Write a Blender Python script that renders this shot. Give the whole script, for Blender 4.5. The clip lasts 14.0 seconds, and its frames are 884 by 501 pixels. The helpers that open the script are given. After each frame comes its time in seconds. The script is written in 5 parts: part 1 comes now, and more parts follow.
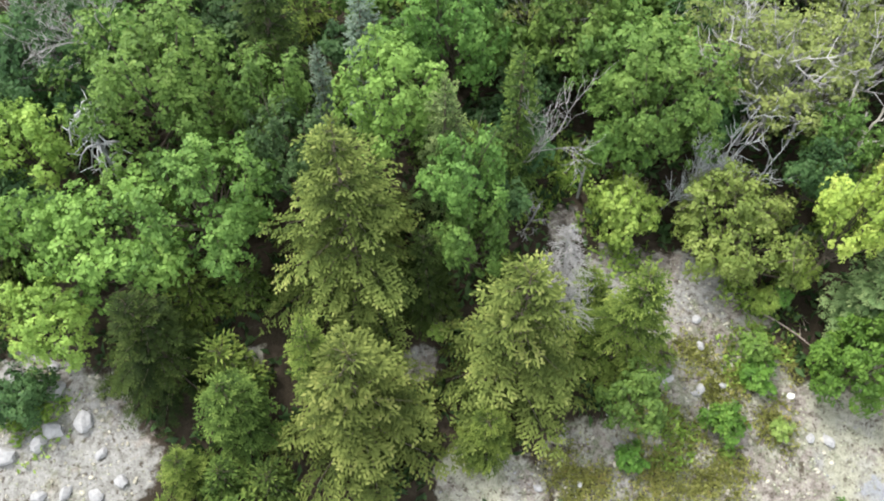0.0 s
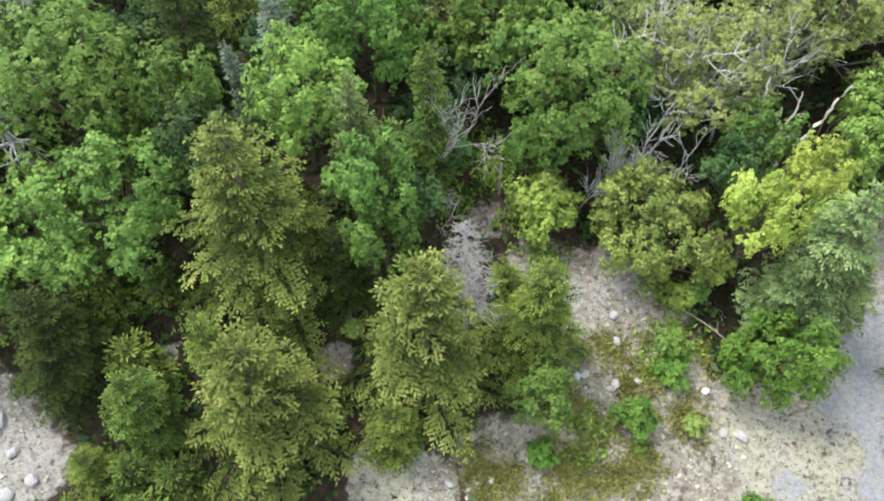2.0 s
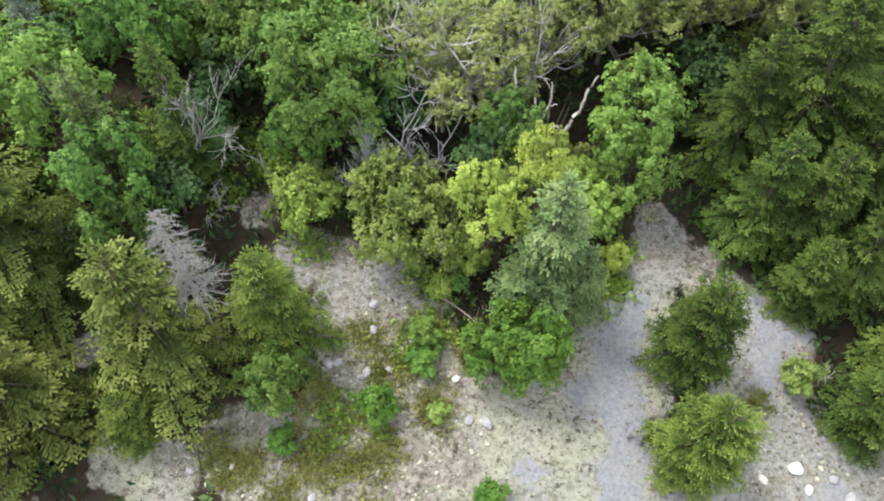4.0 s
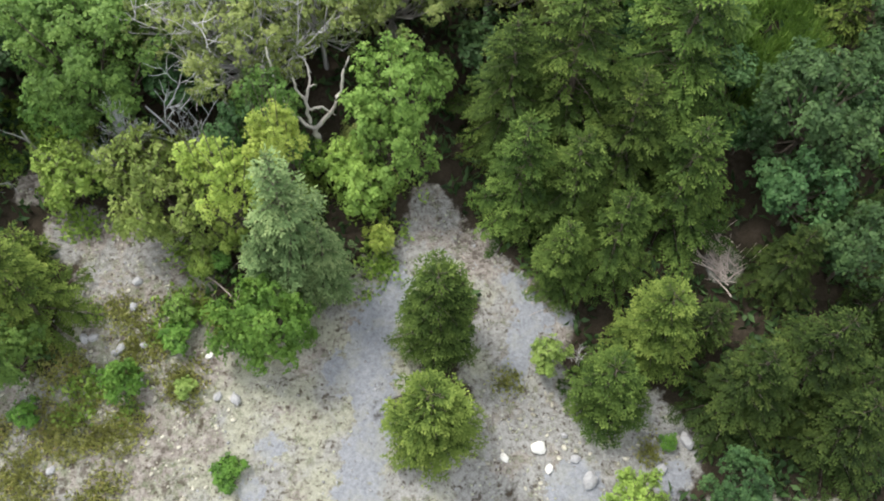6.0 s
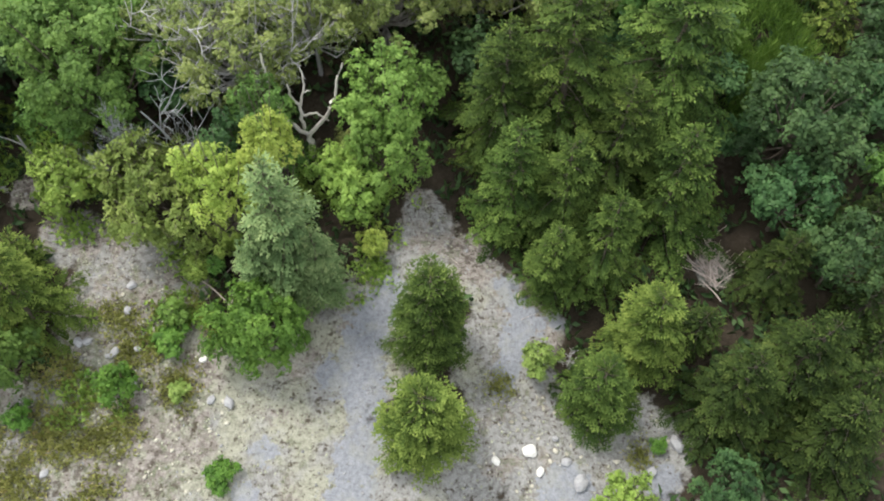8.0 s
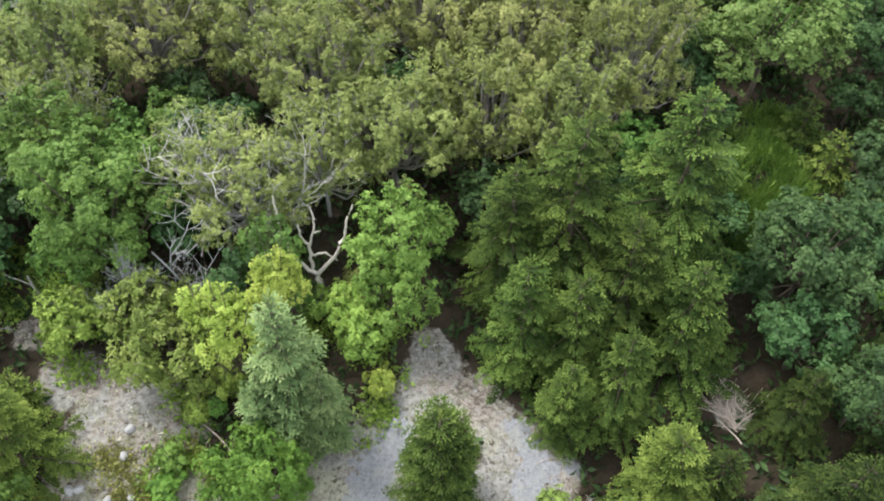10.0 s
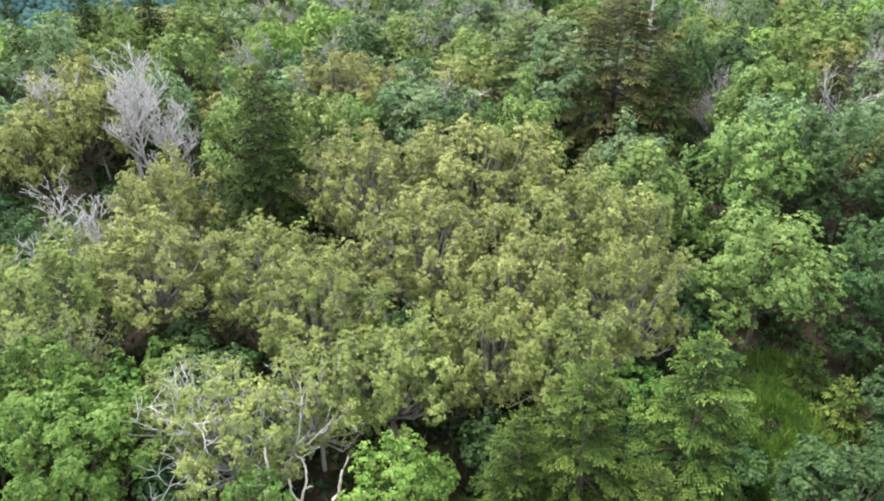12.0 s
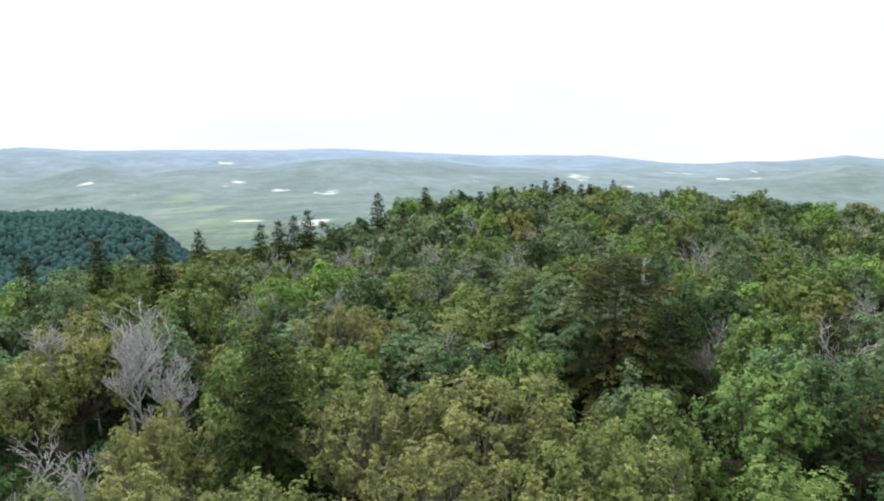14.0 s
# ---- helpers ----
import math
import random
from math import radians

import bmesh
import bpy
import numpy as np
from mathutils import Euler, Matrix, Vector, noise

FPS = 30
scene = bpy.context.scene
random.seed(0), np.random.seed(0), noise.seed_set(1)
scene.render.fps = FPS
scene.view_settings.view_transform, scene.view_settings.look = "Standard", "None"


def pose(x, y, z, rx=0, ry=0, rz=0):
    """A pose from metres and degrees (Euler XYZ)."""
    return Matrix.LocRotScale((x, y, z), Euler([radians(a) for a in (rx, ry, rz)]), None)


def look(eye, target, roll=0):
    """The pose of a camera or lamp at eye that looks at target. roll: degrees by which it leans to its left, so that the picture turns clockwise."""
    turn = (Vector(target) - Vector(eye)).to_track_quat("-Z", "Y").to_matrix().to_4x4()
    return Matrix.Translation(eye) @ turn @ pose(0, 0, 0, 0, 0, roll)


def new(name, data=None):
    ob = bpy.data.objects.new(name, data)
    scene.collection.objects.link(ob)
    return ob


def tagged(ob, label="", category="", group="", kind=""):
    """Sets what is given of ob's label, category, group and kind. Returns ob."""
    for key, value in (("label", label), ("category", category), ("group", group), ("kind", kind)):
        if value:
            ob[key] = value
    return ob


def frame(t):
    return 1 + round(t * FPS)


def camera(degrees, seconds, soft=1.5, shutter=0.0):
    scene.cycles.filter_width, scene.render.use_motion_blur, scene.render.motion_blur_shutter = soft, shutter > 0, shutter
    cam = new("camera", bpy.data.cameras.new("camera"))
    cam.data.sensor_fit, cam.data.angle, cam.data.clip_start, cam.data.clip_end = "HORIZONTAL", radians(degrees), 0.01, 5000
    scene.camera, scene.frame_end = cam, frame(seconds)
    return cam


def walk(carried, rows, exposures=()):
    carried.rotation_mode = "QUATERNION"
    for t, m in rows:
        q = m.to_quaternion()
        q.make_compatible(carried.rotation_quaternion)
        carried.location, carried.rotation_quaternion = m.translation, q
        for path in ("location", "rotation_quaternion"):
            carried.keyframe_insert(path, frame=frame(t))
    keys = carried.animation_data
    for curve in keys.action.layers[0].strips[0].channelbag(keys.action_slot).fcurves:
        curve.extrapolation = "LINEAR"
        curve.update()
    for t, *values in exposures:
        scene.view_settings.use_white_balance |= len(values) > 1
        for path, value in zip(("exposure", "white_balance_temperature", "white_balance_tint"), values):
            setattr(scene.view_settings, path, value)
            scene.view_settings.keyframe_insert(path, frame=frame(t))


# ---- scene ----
cam = camera(62.04, 14.0, soft=2.05)
# seconds, eye, pitch, roll, yaw
PATH = [
    (0.0, 0.00, 0.00, 18.00, -57.12, 0.12, 0.67),
    (0.5, 0.10, 0.00, 17.99, -57.19, 0.20, 0.68),
    (1.0, 0.44, -0.00, 18.02, -57.33, 0.21, 0.52),
    (1.5, 1.08, -0.01, 18.00, -57.33, 0.16, 0.38),
    (2.0, 2.06, 0.02, 18.00, -57.39, 0.03, 0.30),
    (2.5, 3.26, 0.02, 18.02, -57.46, -0.23, 0.13),
    (3.0, 4.76, -0.07, 18.04, -57.34, -0.31, 0.04),
    (3.5, 6.56, -0.12, 18.03, -57.51, -0.04, 0.27),
    (4.0, 8.41, -0.16, 18.08, -57.81, 0.19, 0.30),
    (4.2, 9.12, -0.18, 18.08, -57.90, 0.16, 0.34),
    (6.3, 14.99, -0.48, 18.04, -58.73, -0.02, 0.98),
    (6.5, 14.99, -0.51, 18.08, -58.90, -0.25, 0.95),
    (7.0, 15.00, -0.55, 18.16, -59.28, -0.41, 0.85),
    (7.2, 14.99, -0.56, 18.18, -59.47, -0.39, 0.88),
    (9.3, 14.76, -0.52, 18.15, -51.85, -0.20, 0.69),
    (9.5, 14.78, -0.47, 18.22, -50.74, -0.13, 0.76),
    (10.0, 14.73, -0.43, 18.04, -47.31, -0.03, 0.76),
    (10.5, 14.72, -0.40, 17.96, -42.44, 0.01, 0.70),
    (11.0, 14.72, -0.42, 17.83, -37.36, 0.03, 0.67),
    (11.5, 14.69, -0.33, 17.74, -32.60, 0.10, 0.55),
    (12.0, 14.68, -0.27, 17.67, -27.65, 0.19, 0.47),
    (12.5, 14.51, -0.18, 17.76, -22.77, 0.10, 0.31),
    (13.0, 14.39, -0.03, 17.82, -17.84, 0.09, 0.17),
    (13.5, 14.31, 0.04, 17.79, -12.88, 0.14, 0.07),
    (14.0, 14.26, 0.00, 17.65, -8.29, 0.25, -0.00),
]
EXPOSURES = [(0.0, 0.58), (2.5, 0.54), (4.2, 0.40), (7.0, 0.25), (9.5, 0.41), (11.0, 0.79), (12.5, 0.91), (13.0, 0.80), (13.4, 0.66), (14.0, -0.10)]
walk(cam, [(t, pose(x, y, z, 90 + pitch, roll, yaw)) for t, x, y, z, pitch, roll, yaw in PATH], EXPOSURES)

# ---- light: a bright, thinly overcast sky ----
SUN_UP, SUN_TURN = radians(60), radians(-52)
world = bpy.data.worlds.new("sky")
scene.world = world
world.use_nodes = True
wn, wl = world.node_tree.nodes, world.node_tree.links
background = wn["Background"]
sky = wn.new("ShaderNodeTexSky")
sky.sky_type, sky.sun_disc, sky.sun_elevation, sky.sun_rotation = "NISHITA", False, SUN_UP, SUN_TURN
sky.air_density, sky.dust_density = 1.2, 4.0
clouds = wn.new("ShaderNodeTexNoise")
clouds.inputs["Scale"].default_value, clouds.inputs["Detail"].default_value = 2.2, 6.0
sky_place = wn.new("ShaderNodeTexCoord")
sky_squash = wn.new("ShaderNodeMapping")
sky_squash.inputs["Scale"].default_value = (1.0, 1.0, 3.5)
wl.new(sky_place.outputs["Generated"], sky_squash.inputs["Vector"])
wl.new(sky_squash.outputs["Vector"], clouds.inputs["Vector"])
cloud_tone = wn.new("ShaderNodeValToRGB")
cloud_tone.color_ramp.elements[0].position, cloud_tone.color_ramp.elements[0].color = 0.35, (10.2, 10.6, 10.8, 1)
cloud_tone.color_ramp.elements[1].position, cloud_tone.color_ramp.elements[1].color = 0.62, (11.5, 11.7, 11.6, 1)
wl.new(clouds.outputs["Fac"], cloud_tone.inputs["Fac"])
veil = wn.new("ShaderNodeMix")
veil.data_type = "RGBA"
veil.inputs["Factor"].default_value = 0.85
wl.new(sky.outputs["Color"], veil.inputs["A"])
wl.new(cloud_tone.outputs["Color"], veil.inputs["B"])
wl.new(veil.outputs["Result"], background.inputs["Color"])
background.inputs["Strength"].default_value = 0.115

sun = new("sun", bpy.data.lights.new("sun", "SUN"))
sun.data.energy, sun.data.angle, sun.data.color = 3.4, radians(18), (1.0, 0.95, 0.86)
sun.matrix_world = look((0, 0, 0), (-math.sin(SUN_TURN) * math.cos(SUN_UP), -math.cos(SUN_TURN) * math.cos(SUN_UP), -math.sin(SUN_UP)))


# ---- materials ----
class Nodes:
    """A small helper for wiring one material."""

    def __init__(self, name):
        self.mat = bpy.data.materials.new(name)
        self.mat.use_nodes = True
        self.tree = self.mat.node_tree
        self.bsdf = self.tree.nodes["Principled BSDF"]
        self.out = self.tree.nodes["Material Output"]

    def add(self, kind, **sockets):
        node = self.tree.nodes.new(kind)
        for key, value in sockets.items():
            self.put(value, node.inputs[key])
        return node

    def put(self, value, socket):
        if isinstance(value, bpy.types.NodeSocket):
            self.tree.links.new(value, socket)
        else:
            socket.default_value = value

    def noise(self, scale, detail=4.0, vector=None, rough=0.55):
        node = self.add("ShaderNodeTexNoise", Scale=scale, Detail=detail, Roughness=rough)
        if vector is not None:
            self.put(vector, node.inputs["Vector"])
        return node.outputs["Fac"]

    def ramp(self, fac, *stops):
        node = self.add("ShaderNodeValToRGB", Fac=fac)
        e = node.color_ramp.elements
        while len(e) < len(stops):
            e.new(0.5)
        for k, (at, col) in zip(e, stops):
            k.position, k.color = at, (*col, 1) if len(col) == 3 else col
        return node.outputs["Color"]

    def step(self, value, low, high):
        node = self.add("ShaderNodeMapRange", Value=value)
        node.inputs["From Min"].default_value, node.inputs["From Max"].default_value = low, high
        return node.outputs["Result"]

    def math(self, op, a, b=0.0):
        node = self.add("ShaderNodeMath")
        node.operation = op
        self.put(a, node.inputs[0])
        self.put(b, node.inputs[1])
        return node.outputs[0]

    def mix(self, fac, a, b, blend="MIX"):
        node = self.tree.nodes.new("ShaderNodeMix")
        node.data_type, node.blend_type = "RGBA", blend
        for key, value in (("Factor", fac), ("A", a), ("B", b)):
            self.put((*value, 1) if isinstance(value, tuple) and len(value) == 3 else value, node.inputs[key])
        return node.outputs["Result"]

    def place(self):
        return self.add("ShaderNodeNewGeometry").outputs["Position"]

    def bump(self, height, strength, distance):
        node = self.add("ShaderNodeBump", Height=height, Strength=strength, Distance=distance)
        self.put(node.outputs["Normal"], self.bsdf.inputs["Normal"])

    def finish(self, colour, rough=0.7, gloss=0.3):
        self.put((*colour, 1) if isinstance(colour, tuple) else colour, self.bsdf.inputs["Base Color"])
        self.put(rough, self.bsdf.inputs["Roughness"])
        self.bsdf.inputs["Specular IOR Level"].default_value = gloss
        return self.mat


def foliage(name, deep, mid, light, tip, through_light=0.19, gloss=0.20, rough=0.55, patch=1.1, needles=False):
    """Leaves or needles: each leaf, each bough and each tree has its own tone; light comes through the blades."""
    n = Nodes(name)
    leaf = n.add("ShaderNodeNewGeometry").outputs["Random Per Island"]
    tree = n.add("ShaderNodeObjectInfo").outputs["Random"]
    bough = n.noise(patch, 2.0, n.place())
    tone = n.math("ADD", n.math("MULTIPLY", leaf, 0.36), n.math("MULTIPLY", n.step(bough, 0.3, 0.7), 0.42))
    tone = n.math("ADD", tone, n.math("MULTIPLY", n.step(n.noise(patch * 4, 2.0, n.place()), 0.3, 0.7), 0.22))
    # on needles this tone holds both the boughs' inner shade and pale new growth
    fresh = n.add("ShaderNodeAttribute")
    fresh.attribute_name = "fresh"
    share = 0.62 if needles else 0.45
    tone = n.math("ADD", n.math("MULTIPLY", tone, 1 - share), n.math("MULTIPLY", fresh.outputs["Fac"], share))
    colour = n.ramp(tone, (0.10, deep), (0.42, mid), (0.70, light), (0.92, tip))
    shift = n.add("ShaderNodeHueSaturation", Color=colour)
    n.put(n.math("ADD", n.math("MULTIPLY", tree, 0.012 if needles else 0.024), 0.488 if needles else 0.480), shift.inputs["Hue"])
    n.put(n.math("ADD", n.math("MULTIPLY", tree, 0.25), 0.88), shift.inputs["Value"])
    colour = shift.outputs["Color"]
    n.finish(colour, rough, gloss)
    sheer = n.add("ShaderNodeBsdfTranslucent", Color=n.mix(0.5, colour, (*light, 1)))
    both = n.add("ShaderNodeMixShader", Fac=through_light)
    n.put(n.bsdf.outputs["BSDF"], both.inputs[1])
    n.put(sheer.outputs["BSDF"], both.inputs[2])
    n.put(both.outputs["Shader"], n.out.inputs["Surface"])
    return n.mat


MAPLE = foliage("maple_leaves", (0.016, 0.042, 0.010), (0.076, 0.168, 0.035), (0.150, 0.282, 0.064), (0.262, 0.420, 0.118))
SOFT = foliage("soft_green_maple_leaves", (0.024, 0.050, 0.015), (0.110, 0.197, 0.053), (0.213, 0.328, 0.100), (0.352, 0.468, 0.172))
LIME = foliage("yellow_green_leaves", (0.065, 0.115, 0.025), (0.18, 0.30, 0.06), (0.31, 0.455, 0.10), (0.45, 0.57, 0.16))
OLIVE = foliage("olive_leaves", (0.028, 0.044, 0.013), (0.143, 0.200, 0.058), (0.282, 0.352, 0.112), (0.44, 0.49, 0.185))
# dark green crowns; on saplings and floor plants shade put into the colour
SHADE = foliage("dark_or_shaded_leaves", (0.007, 0.021, 0.008), (0.036, 0.088, 0.030), (0.076, 0.156, 0.053), (0.140, 0.242, 0.090))
# lightened, blued and low in contrast: haze put into the spur's leaves
SPUR = foliage("hazed_spur_leaves", (0.044, 0.092, 0.096), (0.056, 0.112, 0.114), (0.074, 0.138, 0.136), (0.096, 0.164, 0.156), 0.05, 0.0, 0.9, patch=0.05)
FRESH = foliage("fresh_maple_leaves", (0.034, 0.080, 0.018), (0.125, 0.265, 0.055), (0.225, 0.42, 0.095), (0.35, 0.56, 0.155))
SHRUB = foliage("shrub_leaves", (0.025, 0.07, 0.012), (0.070, 0.175, 0.028), (0.135, 0.28, 0.048), (0.23, 0.40, 0.09))
STRAW = foliage("yellow_olive_leaves", (0.045, 0.080, 0.020), (0.155, 0.245, 0.056), (0.270, 0.375, 0.100), (0.39, 0.495, 0.162))
BIRCH = foliage("tan_olive_leaves", (0.034, 0.044, 0.015), (0.164, 0.200, 0.064), (0.326, 0.366, 0.128), (0.485, 0.490, 0.205))
# maple green greyed for the farther crowns: haze put into the leaf colour
HAZED_LEAF = foliage("hazed_grey_green_leaves", (0.020, 0.040, 0.018), (0.104, 0.180, 0.083), (0.205, 0.312, 0.152), (0.335, 0.45, 0.24))
GOLD = foliage("turning_leaves", (0.09, 0.14, 0.027), (0.25, 0.36, 0.066), (0.40, 0.505, 0.11), (0.55, 0.62, 0.18))
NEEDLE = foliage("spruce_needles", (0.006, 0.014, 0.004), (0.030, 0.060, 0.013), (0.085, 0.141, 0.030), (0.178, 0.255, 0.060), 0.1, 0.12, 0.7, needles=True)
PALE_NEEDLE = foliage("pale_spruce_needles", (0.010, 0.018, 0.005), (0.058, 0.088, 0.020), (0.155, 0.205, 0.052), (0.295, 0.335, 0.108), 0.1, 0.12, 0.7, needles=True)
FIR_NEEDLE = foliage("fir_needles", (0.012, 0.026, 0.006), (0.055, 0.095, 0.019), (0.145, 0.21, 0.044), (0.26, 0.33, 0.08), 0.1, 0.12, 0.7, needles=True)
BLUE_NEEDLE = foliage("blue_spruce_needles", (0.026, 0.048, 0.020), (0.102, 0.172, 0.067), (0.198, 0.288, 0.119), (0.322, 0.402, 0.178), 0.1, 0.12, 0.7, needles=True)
# real dark conifers; on shaded spruces and saplings the shade is in the colour
DARK_NEEDLE = foliage("dark_or_shaded_needles", (0.005, 0.011, 0.003), (0.019, 0.037, 0.009), (0.048, 0.080, 0.018), (0.105, 0.142, 0.036), 0.1, 0.12, 0.7, needles=True)
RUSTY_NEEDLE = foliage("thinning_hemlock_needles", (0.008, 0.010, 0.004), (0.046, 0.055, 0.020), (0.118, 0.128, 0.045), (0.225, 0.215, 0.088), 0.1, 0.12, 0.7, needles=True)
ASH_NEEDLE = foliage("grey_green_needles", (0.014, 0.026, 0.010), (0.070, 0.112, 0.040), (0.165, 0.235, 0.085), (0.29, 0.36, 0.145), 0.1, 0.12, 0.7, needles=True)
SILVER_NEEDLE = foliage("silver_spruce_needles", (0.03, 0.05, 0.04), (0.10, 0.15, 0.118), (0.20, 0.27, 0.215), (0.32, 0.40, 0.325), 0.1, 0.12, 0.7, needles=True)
GRASS = foliage("grass_blades", (0.05, 0.10, 0.02), (0.11, 0.21, 0.04), (0.18, 0.31, 0.06), (0.27, 0.40, 0.10))
HEATH = foliage("low_heath", (0.10, 0.105, 0.03), (0.20, 0.215, 0.065), (0.30, 0.31, 0.10), (0.36, 0.26, 0.12))


def bark(name, dark, pale):
    n = Nodes(name)
    spot = n.place()
    grain = n.noise(18.0, 6.0, spot)
    n.bump(grain, 0.5, 0.02)
    return n.finish(n.mix(n.step(n.noise(3.0, 3.0, spot), 0.35, 0.7), n.ramp(grain, (0.3, dark), (0.7, pale)), pale), 0.85, 0.2)


BARK = bark("grey_brown_bark", (0.05, 0.04, 0.03), (0.14, 0.12, 0.10))
DEADWOOD = bark("weathered_dead_wood", (0.17, 0.17, 0.175), (0.42, 0.415, 0.42))
SILVER_WOOD = bark("silver_dead_wood", (0.22, 0.235, 0.25), (0.46, 0.48, 0.505))
BLEACHED = bark("bleached_bare_wood", (0.34, 0.32, 0.30), (0.68, 0.65, 0.61))
PINKWOOD = bark("bare_twig_bark", (0.25, 0.245, 0.26), (0.52, 0.51, 0.535))
TWIGWOOD = bark("grey_twig_bark", (0.14, 0.13, 0.125), (0.31, 0.295, 0.285))
LOGWOOD = bark("fallen_branch_wood", (0.27, 0.22, 0.20), (0.58, 0.50, 0.46))


def stone_material(name, dark, pale, fine=14.0):
    n = Nodes(name)
    spot = n.place()
    one = n.add("ShaderNodeNewGeometry").outputs["Random Per Island"]
    speck = n.noise(fine, 6.0, spot)
    n.bump(speck, 0.4, 0.02)
    tone = n.math("ADD", n.math("MULTIPLY", speck, 0.6), n.math("MULTIPLY", one, 0.4))
    return n.finish(n.ramp(tone, (0.25, dark), (0.75, pale)), 0.85, 0.25)


STONE = stone_material("grey_stone", (0.15, 0.15, 0.162), (0.38, 0.385, 0.405))
WHITE_STONE = stone_material("white_quartz", (0.52, 0.515, 0.49), (0.74, 0.735, 0.71))
LICHEN = stone_material("reindeer_lichen", (0.225, 0.232, 0.168), (0.43, 0.445, 0.355), 30.0)
PALE_LICHEN = stone_material("pale_lichen", (0.26, 0.25, 0.205), (0.52, 0.50, 0.43), 24.0)


# ---- the lie of the land ----
EYE_X = 14.3
EDGE_TURN = [-180, -90, -45, -31, -20, -10, -5, 0, 9.5, 20, 31, 60, 90, 180]
EDGE_FAR = [60, 38, 44, 48, 56, 66, 84, 100, 118, 114, 100, 80, 70, 60]

# two ridges across the valley: bearing and height of their tops
MID_TURN = [-32.8, -29.0, -26.9, -25.4, -23.8, -22.4, -19.1, -14.3, -10.1, -6.3, -1.9, 3.3, 9.3, 15.6, 20.4, 25.2, 28.6, 32.5]
MID_UP = [-100, -94, -71, -55, -68, -82, -68, -69, -46, -34, -46, -76, -89, -99, -105, -84, -56, -73]
RIM_TURN = [-32.7, -29.5, -25.4, -20.2, -13.0, -8.0, -1.9, 3.3, 11.4, 14.8, 17.6, 20.3, 21.8, 24.2, 26.5, 28.6, 32.5]
RIM_UP = [-11, 5, -16, -19, -20, -15, -42, -61, -63, -93, -116, -128, -107, -115, -80, -57, -97]


def wave(x, y, size, seed=0.0):
    """A smooth uneven wave of about -1 to 1, for numpy arrays."""
    a, b = x / size + seed, y / size - seed * 0.7
    return (np.sin(a * 2.1 + 1.3 * np.sin(b * 1.7 + seed)) + np.sin(b * 2.6 + 1.1 * np.sin(a * 1.9)) + np.sin((a + b) * 1.5 + seed) + np.sin((a - b) * 3.3 + 2 * seed) * 0.6) / 3.0


def land(x, y):
    x, y = np.asarray(x, float), np.asarray(y, float)
    up = np.maximum(y - 12, 0)
    z = 0.25 + 0.21 * (np.minimum(y, 12) - 6.6) - 0.03 * (np.clip(x, -30, 50) - 8.6) * np.clip(1 - up / 25, 0, 1)
    z = z + 1.26 * (1 - np.exp(-up / 6)) + 0.028 * np.minimum(up, 110)
    r, turn = np.hypot(x - EYE_X, y), np.degrees(np.arctan2(x - EYE_X, y))
    over = np.maximum(r - np.interp(turn, EDGE_TURN, EDGE_FAR), 0)
    z = np.maximum(z, -40)
    z = z - np.where(over < 30, over * over * 0.008, 7.2 + 0.48 * (over - 30))
    z = z + wave(x, y, 9.0) * 0.12 + wave(x, y, 2.3, 4) * 0.06
    floor = np.interp(r, [0, 300, 900, 1300, 2000, 2900, 3600, 4200, 4800], [-75, -110, -130, -122, -150, -140, -100, -48, -30])
    spur = 86 * np.exp(-((r - 620) / 150) ** 2) / (1 + np.exp((turn + 19 - (620 - r) * 0.01) / 1.6))
    hills = wave(x, y, 520, 2) * 26 + wave(x, y, 210, 5) * 11
    rough = wave(x, y, 330, 9) * 5 + wave(x, y, 120, 7) * 2.5
    far = floor + spur + hills * np.clip((r - 900) / 900, 0, 1) * 0.8
    near_ridge = np.exp(-((r - 2900) / np.where(r < 2900, 520, 300)) ** 2)
    far = far + (np.interp(turn, MID_TURN, MID_UP) + rough - far) * near_ridge
    rise = np.clip((r - 3600) / 1000, 0, 1)
    far = far + (np.interp(turn, RIM_TURN, RIM_UP) + rough * 0.8 - far) * rise * rise * (3 - 2 * rise)
    return np.maximum(z, far)


def ground(x, y):
    return float(land(x, y))


def mesh_of(name, verts, faces, material=None, smooth=False):
    """A mesh from arrays; faces all have the same number of corners."""
    verts, faces = np.asarray(verts, np.float32), np.asarray(faces, np.int32)
    me = bpy.data.meshes.new(name)
    count, corners = faces.shape
    me.vertices.add(len(verts))
    me.vertices.foreach_set("co", verts.ravel())
    me.loops.add(count * corners)
    me.loops.foreach_set("vertex_index", faces.ravel())
    me.polygons.add(count)
    me.polygons.foreach_set("loop_start", np.arange(0, count * corners, corners, dtype=np.int32))
    me.polygons.foreach_set("loop_total", np.full(count, corners, np.int32))
    if smooth:
        me.polygons.foreach_set("use_smooth", np.ones(count, bool))
    for m in material if isinstance(material, (list, tuple)) else [material]:
        if m:
            me.materials.append(m)
    me.update(calc_edges=True)
    return me


def toned(mesh, corners, seed):
    """Gives every run of so many corners a tone of its own."""
    rng = np.random.default_rng(seed)
    count = len(mesh.vertices)
    mesh.attributes.new("fresh", "FLOAT", "POINT").data.foreach_set("value", np.repeat(rng.random(count // corners + 1), corners)[:count].astype(np.float32))
    return mesh


def part_of(name, mesh, parent, material=None, label=""):
    ob = new(name, mesh)
    ob.parent = parent
    if material:
        ob.material_slots[0].link = "OBJECT"
        ob.material_slots[0].material = material
    if label:
        tagged(ob, label)
    return ob


